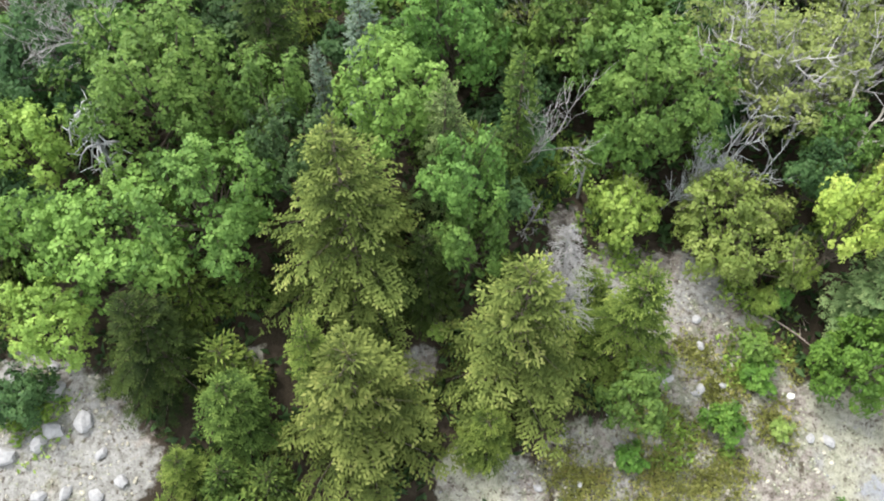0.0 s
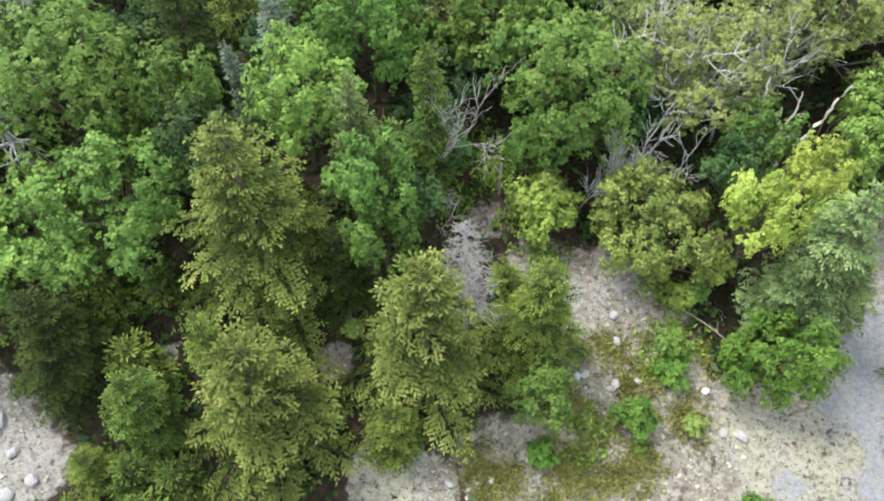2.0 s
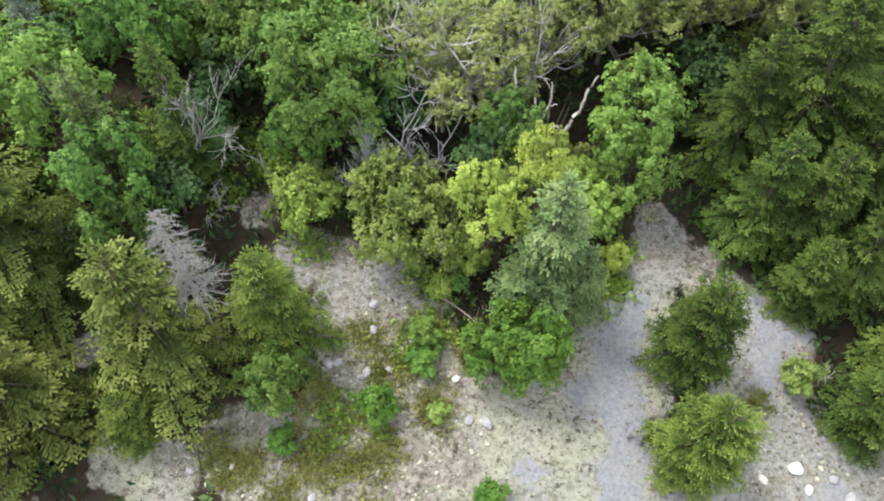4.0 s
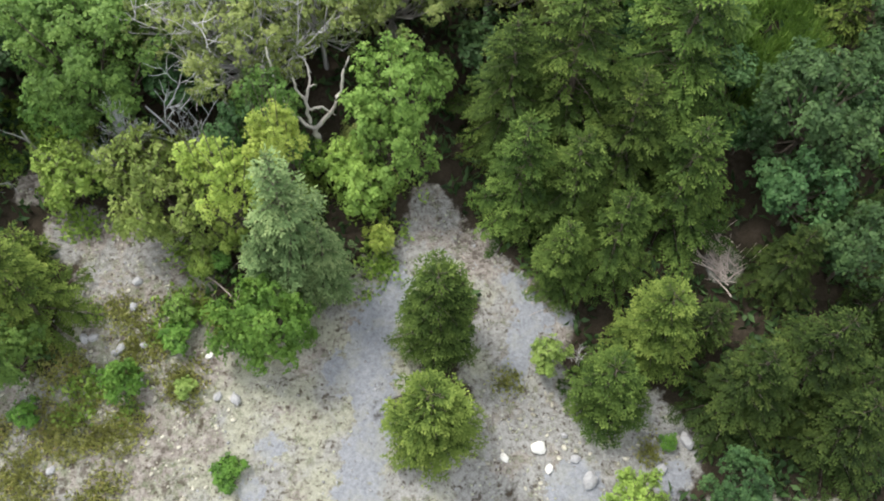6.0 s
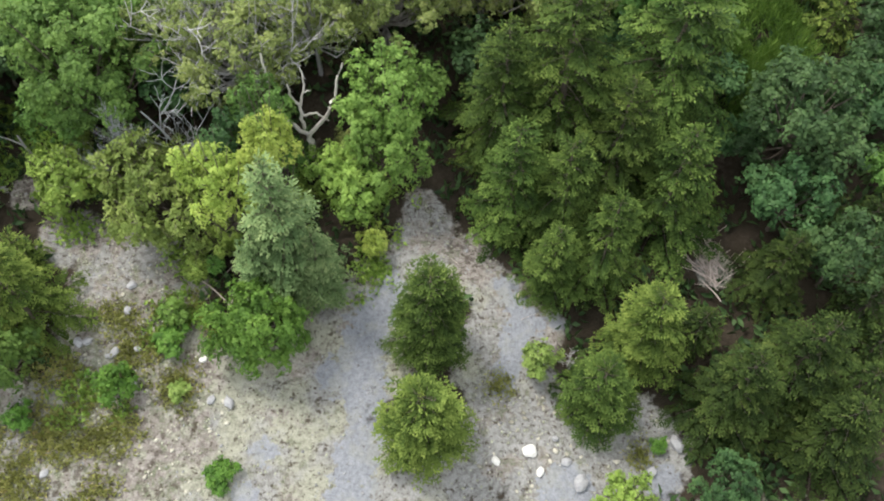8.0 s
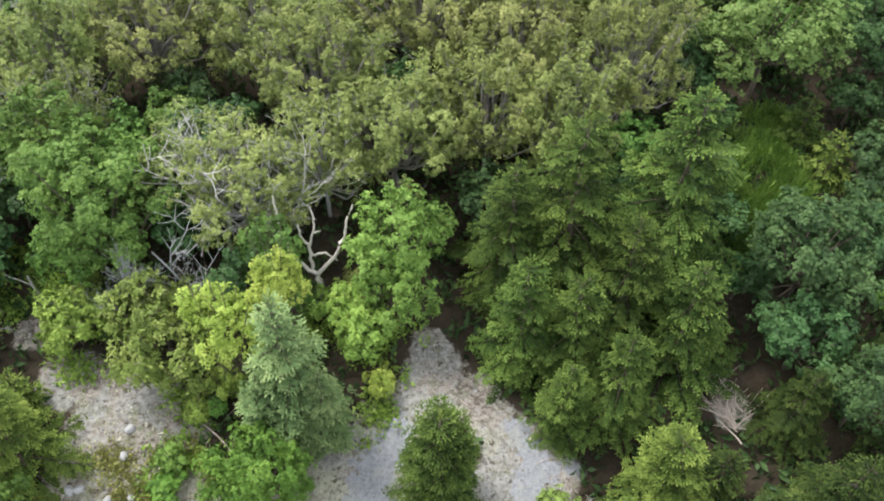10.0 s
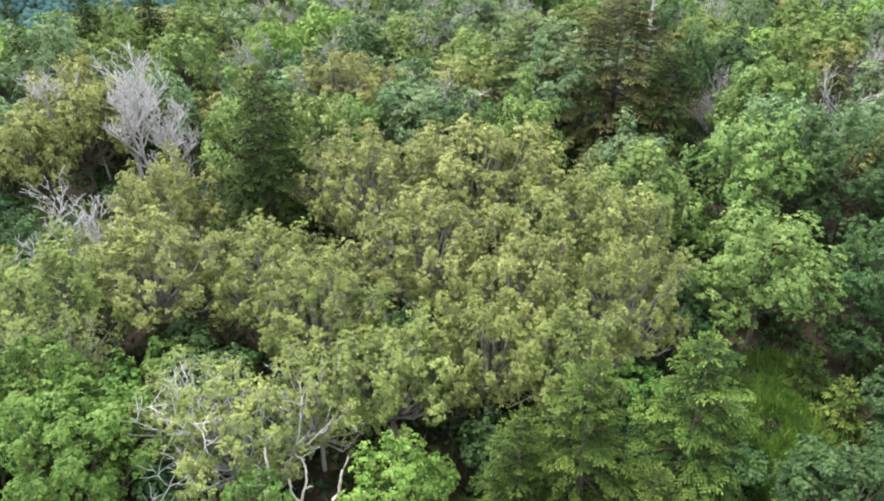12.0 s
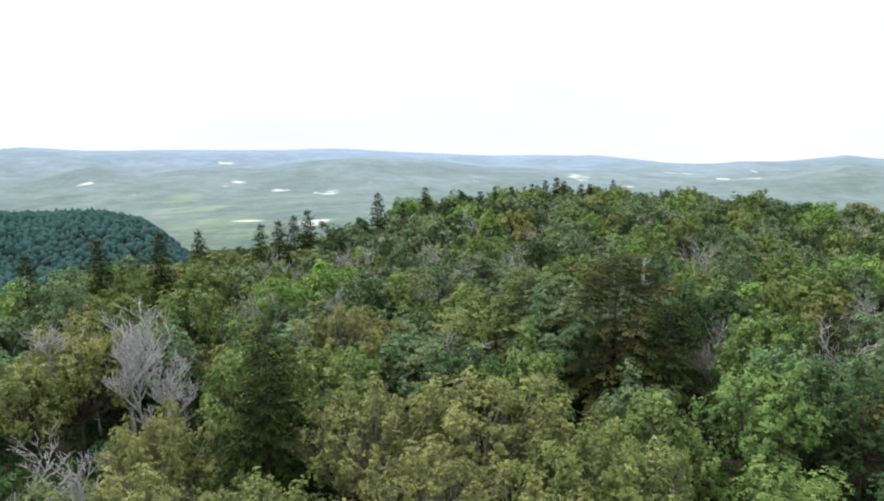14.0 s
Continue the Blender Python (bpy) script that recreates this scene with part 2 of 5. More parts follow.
# ---- ground sheet ----
def ground_material():
    n = Nodes("summit_ground")
    spot = n.place()
    gravel = n.add("ShaderNodeAttribute")
    gravel.attribute_name = "gravel"
    litter = n.add("ShaderNodeAttribute")
    litter.attribute_name = "litter"
    marks = {}
    for key in ("heath", "stony", "soil"):
        marks[key] = n.add("ShaderNodeAttribute")
        marks[key].attribute_name = key
    fine, mid, wide = n.noise(38.0, 6.0, spot), n.noise(7.0, 5.0, spot, 0.65), n.noise(0.8, 5.0, spot, 0.6)
    lichen = n.ramp(mid, (0.30, (0.12, 0.10, 0.075)), (0.39, (0.215, 0.212, 0.155)), (0.50, (0.335, 0.335, 0.255)), (0.72, (0.425, 0.425, 0.335)))
    rock = n.ramp(mid, (0.30, (0.10, 0.085, 0.078)), (0.42, (0.175, 0.17, 0.168)), (0.54, (0.29, 0.287, 0.288)), (0.75, (0.40, 0.40, 0.405)))
    earth = n.ramp(mid, (0.30, (0.075, 0.055, 0.046)), (0.44, (0.18, 0.142, 0.128)), (0.58, (0.31, 0.27, 0.252)), (0.75, (0.43, 0.405, 0.39)))
    moss = n.ramp(fine, (0.3, (0.045, 0.058, 0.022)), (0.7, (0.15, 0.17, 0.07)))
    crust = n.mix(n.step(n.math("ADD", wide, n.math("MULTIPLY", marks["stony"].outputs["Fac"], 0.22)), 0.46, 0.60), lichen, rock)
    crust = n.mix(n.step(n.math("ADD", n.noise(1.3, 5.0, spot, 0.65), n.math("MULTIPLY", marks["soil"].outputs["Fac"], 0.16)), 0.55, 0.62), crust, earth)
    crust = n.mix(n.step(n.math("ADD", n.noise(2.1, 6.0, spot, 0.7), n.math("MULTIPLY", marks["heath"].outputs["Fac"], 0.19)), 0.60, 0.70), crust, n.mix(n.step(n.noise(5.0, 3.0, spot), 0.42, 0.58), earth, moss))
    crust = n.mix(n.math("MULTIPLY", n.step(n.noise(2.6, 6.0, spot, 0.7), 0.55, 0.63), 0.75), crust, moss)
    crust = n.mix(0.36, crust, n.ramp(fine, (0.3, (0.06, 0.06, 0.056)), (0.7, (0.45, 0.458, 0.43))))
    worn = n.math("ADD", n.noise(3.4, 5.0, spot, 0.7), n.math("MULTIPLY", n.math("MAXIMUM", marks["soil"].outputs["Fac"], marks["heath"].outputs["Fac"]), 0.10))
    crust = n.mix(n.math("MULTIPLY", n.step(worn, 0.62, 0.70), 0.75), crust, (0.065, 0.052, 0.043))
    specks = n.math("MAXIMUM", n.step(n.noise(11.0, 3.0, spot), 0.61, 0.66), n.step(n.noise(4.3, 4.0, spot, 0.65), 0.60, 0.66))
    crust = n.mix(n.math("MULTIPLY", specks, 0.85), crust, (0.055, 0.042, 0.03))
    grit = n.mix(0.5, n.ramp(fine, (0.3, (0.13, 0.139, 0.160)), (0.7, (0.335, 0.352, 0.395))), n.ramp(n.noise(9.0, 6.0, spot, 0.7), (0.32, (0.115, 0.122, 0.142)), (0.5, (0.245, 0.26, 0.292)), (0.68, (0.365, 0.38, 0.42))))
    grit = n.mix(n.math("MULTIPLY", n.step(n.noise(1.7, 4.0, spot, 0.6), 0.5, 0.62), 0.25), grit, lichen)
    # brown leaf litter, its colour darkened for the shade in the wood's gaps
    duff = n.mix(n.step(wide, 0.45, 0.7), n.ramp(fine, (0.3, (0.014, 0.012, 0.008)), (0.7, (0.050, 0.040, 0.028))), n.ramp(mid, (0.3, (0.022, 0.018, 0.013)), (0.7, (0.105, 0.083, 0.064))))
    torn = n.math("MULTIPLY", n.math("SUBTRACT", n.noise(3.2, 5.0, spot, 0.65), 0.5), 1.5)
    ragged = n.math("ADD", torn, n.math("MULTIPLY", n.math("SUBTRACT", mid, 0.5), 0.9))
    on_grit = n.step(n.math("ADD", gravel.outputs["Fac"], n.math("MULTIPLY", ragged, 1.35)), 0.56, 0.68)
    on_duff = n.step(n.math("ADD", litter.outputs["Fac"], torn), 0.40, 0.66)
    n.bump(n.math("ADD", mid, n.math("MULTIPLY", fine, 0.5)), 0.7, 0.05)
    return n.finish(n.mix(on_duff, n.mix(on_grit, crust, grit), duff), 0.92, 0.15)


# grey gravel, and the open rock in and before the wood: x, y, reach
GRIT = [(13.5, 9.2, 0.40), (13.2, 8.7, 0.58), (13.0, 8.3, 0.63), (12.9, 7.8, 0.60), (12.75, 7.2, 0.68), (12.8, 6.7, 0.76), (12.9, 6.2, 0.61), (12.1, 6.8, 0.42), (13.0, 5.5, 0.52)]
GRIT += [(12.9, 5.1, 0.54), (12.8, 4.7, 0.59), (12.7, 4.2, 0.59), (12.6, 3.7, 0.58), (16.6, 9.3, 0.34), (16.9, 8.9, 0.43), (17.1, 8.4, 0.49), (16.9, 8.0, 0.42), (16.7, 7.5, 0.39), (16.6, 7.1, 0.36), (16.5, 6.6, 0.29), (18.0, 8.4, 0.27), (18.0, 4.1, 0.70), (20.5, 4.3, 0.51), (10.5, 4.9, 0.34), (10.1, 3.8, 0.36)]
HEATHY = [(5.4, 4.5, 1.8), (6.5, 6.5, 1.5), (7.3, 7.3, 1.5), (8.0, 8.3, 1.0), (8.2, 5.8, 1.0), (6.6, 8.3, 1.0), (3.0, 5.0, 1.5), (7.5, 3.2, 1.6)]
STONY = [(17.0, 4.6, 2.5), (19.5, 5.0, 2.0), (17.0, 8.5, 1.5), (14.5, 11.0, 1.0), (-9.5, 5.0, 3.0), (6.3, 9.4, 1.3), (4.8, 10.4, 0.9), (14.2, 11.3, 0.8), (14.1, 10.2, 0.8)]
SOIL = [(8.4, 9.4, 1.2), (6.0, 8.1, 1.0), (5.3, 10.6, 0.9), (3.4, 11.6, 1.2), (7.3, 5.0, 1.4), (8.6, 7.0, 0.5), (15.4, 10.2, 0.8), (17.4, 8.9, 0.8), (14.3, 12.8, 1.5), (-0.3, 7.4, 0.7)]
OPEN = [(-9.5, 5.4, 1.49), (-10.5, 6.7, 0.84), (-8.0, 5.1, 0.81), (-10.2, 4.7, 1.34), (0.5, 5.0, 0.54), (1.5, 4.7, 0.68), (3.5, 5.3, 0.82), (6.0, 9.1, 0.74), (6.8, 9.4, 0.90), (5.6, 10.2, 0.48), (7.8, 9.2, 0.59), (6.6, 7.8, 0.87), (6.2, 6.5, 0.99), (7.1, 5.8, 1.11), (9.2, 5.8, 1.11), (10.5, 6.4, 0.71), (3.2, 11.6, 0.39), (-4.9, 7.7, 0.21), (4.6, 10.3, 0.62), (6.3, 9.4, 1.07), (5.9, 8.0, 0.89), (7.1, 7.0, 1.32), (5.4, 4.5, 1.54), (8.2, 4.8, 1.69), (-0.68, 7.69, 0.34)]
OPEN += [(10.9, 5.2, 1.71), (12.5, 7.5, 1.34), (13.5, 9.3, 0.77), (14.2, 11.6, 0.41), (14.4, 10.9, 0.60), (14.1, 10.2, 0.59), (13.6, 9.4, 0.61), (15.6, 10.2, 0.44), (16.8, 9.0, 0.49), (17.6, 8.2, 0.45), (16.4, 6.8, 0.59), (16.6, 5.3, 1.01), (18.0, 4.4, 1.13), (20.2, 5.1, 0.79), (20.0, 5.9, 0.44), (22.4, 10.0, 0.40), (15.4, 10.0, 0.50), (15.9, 9.5, 0.49), (16.4, 8.6, 0.58), (16.2, 7.7, 0.63), (16.0, 7.0, 0.62), (13.2, 4.4, 0.84), (14.9, 3.7, 0.97), (17.1, 7.6, 0.60), (17.4, 6.4, 0.59), (18.6, 4.9, 0.64)]


def inside(x, y, spots, edge=1.5):
    """1 within the round spots, falling to 0 outside them."""
    best = np.zeros(np.shape(x))
    for a, b, r in spots:
        best = np.maximum(best, np.clip(edge - np.hypot(x - a, y - b) / r, 0, 1))
    return best


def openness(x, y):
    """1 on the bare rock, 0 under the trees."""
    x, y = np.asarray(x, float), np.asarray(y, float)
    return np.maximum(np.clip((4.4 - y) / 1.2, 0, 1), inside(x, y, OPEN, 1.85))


rings = np.concatenate([np.arange(0.25, 17, 0.2), 17 * 1.045 ** np.arange(0, 130)])
rings = rings[rings < 1250]
rings[-1] = 1250
SPOKES = 300
angles = np.arange(SPOKES) * (2 * math.pi / SPOKES)
gx = np.concatenate([[10.0], (10.0 + rings[:, None] * np.sin(angles)).ravel()])
gy = np.concatenate([[6.0], (6.0 + rings[:, None] * np.cos(angles)).ravel()])
gz = land(gx, gy)
k = np.arange(SPOKES)
quads = [np.stack([1 + i * SPOKES + k, 1 + i * SPOKES + (k + 1) % SPOKES, 1 + (i + 1) * SPOKES + (k + 1) % SPOKES, 1 + (i + 1) * SPOKES + k], 1)[:, ::-1] for i in range(len(rings) - 1)]
hub = np.stack([np.zeros(SPOKES, int), 1 + (k + 1) % SPOKES, 1 + k, 1 + k], 1)
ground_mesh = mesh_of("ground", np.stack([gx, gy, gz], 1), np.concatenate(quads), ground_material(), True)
centre = mesh_of("ground_hub", np.stack([gx, gy, gz], 1)[: SPOKES + 1], hub[:, :3], None)
joined = bmesh.new()
joined.from_mesh(ground_mesh)
joined.from_mesh(centre)
bmesh.ops.remove_doubles(joined, verts=joined.verts, dist=1e-5)
bmesh.ops.recalc_face_normals(joined, faces=joined.faces)
joined.to_mesh(ground_mesh)
joined.free()
co = np.empty(len(ground_mesh.vertices) * 3, np.float32)
ground_mesh.vertices.foreach_get("co", co)
co = co.reshape(-1, 3)
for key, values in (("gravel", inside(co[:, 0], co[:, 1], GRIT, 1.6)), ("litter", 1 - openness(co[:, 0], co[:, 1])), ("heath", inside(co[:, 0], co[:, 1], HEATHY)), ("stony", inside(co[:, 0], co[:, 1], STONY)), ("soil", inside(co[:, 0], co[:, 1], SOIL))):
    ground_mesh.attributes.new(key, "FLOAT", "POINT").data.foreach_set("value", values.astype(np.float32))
ground_sheet = tagged(new("ground", ground_mesh), "pale lichen-crusted summit rock with grey gravel and brown duff", "ground", kind="structure")


# ---- the far valley ----
def valley_material():
    n = Nodes("hazed_far_valley")
    spot = n.place()
    woods, grain = n.noise(0.016, 6.0, spot, 0.7), n.noise(0.06, 4.0, spot, 0.7)
    stands = n.noise(0.0035, 5.0, spot, 0.65)
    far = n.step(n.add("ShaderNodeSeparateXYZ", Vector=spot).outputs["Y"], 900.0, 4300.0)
    # bluer and paler with distance: haze painted into the woods' colour
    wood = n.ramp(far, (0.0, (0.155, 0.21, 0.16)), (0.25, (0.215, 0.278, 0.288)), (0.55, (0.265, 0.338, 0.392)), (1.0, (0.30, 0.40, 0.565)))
    # stands and grain fade with distance, part of the painted haze
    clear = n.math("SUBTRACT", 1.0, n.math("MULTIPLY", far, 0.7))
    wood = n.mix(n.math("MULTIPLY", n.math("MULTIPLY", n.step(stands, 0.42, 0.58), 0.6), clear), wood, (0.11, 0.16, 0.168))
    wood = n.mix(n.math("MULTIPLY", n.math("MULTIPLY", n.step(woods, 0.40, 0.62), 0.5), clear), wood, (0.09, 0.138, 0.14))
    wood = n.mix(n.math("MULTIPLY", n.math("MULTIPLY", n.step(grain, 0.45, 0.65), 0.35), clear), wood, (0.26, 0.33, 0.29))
    torn = n.math("MULTIPLY", n.math("SUBTRACT", n.noise(0.012, 6.0, spot, 0.75), 0.5), 3.2)
    for key, colour, most in (("meadow", (0.34, 0.42, 0.24), 0.32), ("pale", (0.80, 0.82, 0.82), 0.6)):
        mark = n.add("ShaderNodeAttribute")
        mark.attribute_name = key
        wood = n.mix(n.math("MULTIPLY", n.step(n.math("ADD", n.math("MULTIPLY", mark.outputs["Fac"], 0.8), torn), 0.45, 0.85), most), wood, colour)
    return n.finish(wood, 1.0, 0.0)


# meadows, and bare fields and roofs: x, y, reach across, reach along
MEADOWS = [(-614, 1798, 102, 108), (-406, 1383, 72, 197), (-303, 1156, 41, 56), (-895, 1805, 70, 29), (-700, 2049, 50, 93)]
PALE = [(-1064, 2222, 29, 25), (-1170, 2286, 10, 20), (-633, 2334, 24, 20), (-651, 2262, 11, 15), (-473, 2213, 30, 27), (-355, 2166, 14, 27), (-309, 2149, 28, 74), (500, 2585, 38, 79), (606, 2340, 27, 31), (990, 2559, 16, 81), (1039, 2457, 38, 36), (1361, 3164, 13, 119), (943, 2998, 10, 117), (985, 2951, 16, 68), (-1069, 3721, 51, 39), (-213, 1315, 26, 80), (-362, 1417, 38, 25)]


def spotted(x, y, spots):
    best = np.zeros(x.shape)
    for a, b, wide, deep in spots:
        best = np.maximum(best, np.clip(1.6 - np.hypot((x - a) / wide, (y - b) / deep), 0, 1))
    return best


far_r = np.concatenate([np.linspace(1050, 2500, 70), np.linspace(2525, 4850, 70)])
far_a = np.radians(np.concatenate([np.linspace(-75, -34, 20), np.linspace(-33.8, 33.8, 300), np.linspace(34, 75, 20)]))
fr, fa = np.meshgrid(far_r, far_a, indexing="ij")
fx, fy = EYE_X + fr * np.sin(fa), fr * np.cos(fa)
i, j = np.meshgrid(np.arange(len(far_r) - 1), np.arange(len(far_a) - 1), indexing="ij")
first = (i * len(far_a) + j).ravel()
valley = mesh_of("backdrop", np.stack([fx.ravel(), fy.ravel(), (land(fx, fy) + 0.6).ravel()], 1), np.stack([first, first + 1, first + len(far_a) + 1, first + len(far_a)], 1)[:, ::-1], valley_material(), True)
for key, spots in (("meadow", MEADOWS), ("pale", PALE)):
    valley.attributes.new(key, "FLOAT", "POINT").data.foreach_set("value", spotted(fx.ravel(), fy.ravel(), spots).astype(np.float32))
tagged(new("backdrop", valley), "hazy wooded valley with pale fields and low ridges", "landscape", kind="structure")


# ---- growing things: shapes ----
def unit(v):
    return v / np.maximum(np.linalg.norm(v, axis=-1, keepdims=True), 1e-9)


def blades(base, along, normal, length, width, fold=0.25):
    """Folded rhombic blades, 4 corners and 2 triangles each, standing at base."""
    along = unit(along)
    side = unit(np.cross(normal, along))
    up = np.cross(along, side)
    length, width = np.asarray(length)[:, None], np.asarray(width)[:, None]
    mid = base + along * length * 0.45
    tip = base + along * length - up * length * 0.10
    v = np.stack([base, mid + side * width / 2 + up * width * fold, tip, mid - side * width / 2 + up * width * fold], 1).reshape(-1, 3)
    i = np.arange(len(base))[:, None] * 4
    f = np.concatenate([i + [0, 1, 2], i + [0, 2, 3]], 1).reshape(-1, 3)
    return v, f


def tubes(lines, sides=5):
    """Tapered limbs: each line is (points, first radius, last radius)."""
    vs, fs, n = [], [], 0
    turn = np.arange(sides) * 2 * math.pi / sides
    for pts, r0, r1 in lines:
        pts = np.asarray(pts, float)
        m = len(pts)
        d = unit(np.gradient(pts, axis=0))
        ref = np.where(np.abs(d[:, 2:3]) > 0.9, [[1.0, 0, 0]], [[0, 0, 1.0]])
        a = unit(np.cross(d, ref))
        b = np.cross(d, a)
        r = np.linspace(r0, r1, m)[:, None, None]
        ring = pts[:, None] + r * (np.cos(turn)[None, :, None] * a[:, None] + np.sin(turn)[None, :, None] * b[:, None])
        vs.append(ring.reshape(-1, 3))
        i, j = np.meshgrid(np.arange(m - 1), np.arange(sides), indexing="ij")
        q = np.stack([i * sides + j, i * sides + (j + 1) % sides, (i + 1) * sides + (j + 1) % sides, (i + 1) * sides + j], -1).reshape(-1, 4)
        fs.append(q + n)
        n += m * sides
    return np.concatenate(vs), np.concatenate(fs)


def conifer_shape(seed, h=4.0, r=1.7, gap=0.34, around=7, droop=0.28, power=0.85, blade=1.0, ragged=0.3, hang=0.16, bare=0.28):
    """Feathered boughs in whorls round a straight stem. Gives trunk arrays, crown arrays and a tone for each blade's
    corners, from shade-dark inner needles to fresh tips.
    """
    rng = np.random.default_rng(seed)
    limbs = [(np.array([[0, 0, -0.2], [0.02, 0.01, h * 0.5], [0, 0, h * 0.98]]), 0.03 * h ** 0.8, 0.008)]
    kept = []

    def bough(root, az, size, rise, sag, share):
        """One bough: side shoots on both flanks, longest behind the tip, each set with short needled shoots."""
        out = np.array([math.cos(az), math.sin(az), 0.0])
        across = np.array([-math.sin(az), math.cos(az), 0.0])
        lean = rng.normal(0, 0.22)
        sway = rng.normal(0, 0.10)
        age = rng.normal(0, 0.16)

        def at(p):
            p = np.asarray(p, float)[:, None]
            return root + out * p + across * sway * p * p / size + np.array([0, 0, 1.0]) * (rise * p - sag * p * p + 0.10 * sag * p**3 / size)

        limbs.append((at([0, size * 0.35, size * 0.7]), 0.006 + 0.005 * size, 0.003))
        start = size * bare * (0.5 + 0.5 * min(size, 1.0))
        p = np.arange(start, size, 0.150 * blade)
        p = np.repeat(p, 2) + rng.uniform(-0.03, 0.03, 2 * len(p)) * blade
        flank = np.tile([-1.0, 1.0], len(p) // 2)
        u = p / size
        ahead = unit(at(p + 0.03) - at(p - 0.03))
        up = unit(np.cross(ahead, across) * np.sign(np.cross(ahead, across)[:, 2:3] + 1e-9) + across * lean + rng.normal(0, 0.10, (len(p), 3)))
        side = np.cross(up, ahead)
        reach = np.clip(0.60 * (size - p) + 0.12 * blade, 0, 0.28 + 0.15 * min(size, 2.0)) * np.clip(0.35 + 1.5 * u, 0, 1) * rng.uniform(0.72, 1.18, len(p))
        open_out = rng.uniform(0.75, 1.1, len(p))
        way = unit(ahead * np.cos(open_out)[:, None] + side * (flank * np.sin(open_out))[:, None] + np.array([0, 0, 1.0]) * rng.normal(-hang - 0.12, 0.16, len(p))[:, None])
        base = at(p)
        # darker towards the stem for the shade inside, paler towards the fresh tips
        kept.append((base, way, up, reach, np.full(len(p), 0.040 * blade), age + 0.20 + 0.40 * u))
        steps = int(0.66 / (0.050 * blade)) + 1
        w = (np.arange(steps) + 0.8)[None, :] * 0.050 * blade + rng.uniform(-0.015, 0.015, (len(p), steps)) * blade
        i, j = np.nonzero(w < reach[:, None])
        w = w[i, j]
        fork = np.where((i + j) % 2, 1.0, -1.0) * rng.uniform(0.50, 0.85, len(i))
        lift = up[i] + rng.normal(0, 0.20, (len(i), 3))
        twist = unit(way[i] * np.cos(fork)[:, None] + np.cross(up[i], way[i]) * np.sin(fork)[:, None] + np.array([0, 0, 1.0]) * rng.normal(-0.04, 0.14, len(i))[:, None])
        length = (0.085 * blade + 0.30 * np.clip(reach[i] - w, 0, 0.30)) * rng.uniform(0.75, 1.25, len(i))
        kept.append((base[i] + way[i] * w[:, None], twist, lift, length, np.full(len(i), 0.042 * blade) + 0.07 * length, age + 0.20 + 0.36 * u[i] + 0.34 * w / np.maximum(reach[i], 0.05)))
        tip = at([size * 0.9, size])
        kept.append((tip[:1], unit(tip[1:] - tip[:1]), np.array([[0, 0, 1.0]]), np.array([0.14 * blade]), np.array([0.035 * blade]), np.array([0.75])))

    z, whorl = 0.06 * h, 0
    while z < h - 0.16:
        share = z / h
        count = around if share < 0.65 else max(5, around - 1)
        for q in range(count):
            az = 2 * math.pi * (q / count) + whorl * 2.4 + rng.normal(0, 0.25)
            size = (r * (1 - share) ** power + 0.10) * rng.uniform(1 - ragged * 1.25, 1 + ragged * 0.4)
            if share < 0.12:
                size *= 0.8
            root = np.array([0, 0, min(z + rng.uniform(-0.5, 0.5) * gap, h - 0.12)])
            bough(root, az, max(size, 0.14), -0.10 + 0.72 * share ** 1.3 + rng.normal(0, 0.08), droop * (1 - 0.55 * share) / max(size, 0.5), share)
        z += gap * rng.uniform(0.8, 1.2) * (1.0 if share < 0.6 else 0.72)
        whorl += 1
    q = np.arange(16)
    ring = np.stack([np.cos(q * 2.4), np.sin(q * 2.4), np.zeros(16)], 1)
    kept.append((np.stack([q * 0, q * 0, h - 0.42 + 0.028 * q], 1), unit(ring * 0.55 + [0, 0, 1.0]), unit(np.roll(ring, 1, 1) + [0, 0, 0.1]), np.full(16, 0.17), np.full(16, 0.045), np.full(16, 0.9)))
    base, along, normal, length, width, fresh = (np.concatenate(c) for c in zip(*kept))
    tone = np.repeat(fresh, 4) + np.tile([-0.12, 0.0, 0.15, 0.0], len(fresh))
    return tubes(limbs, 4), blades(base, along, normal, length, width, 0.12), np.clip(tone, 0, 1)


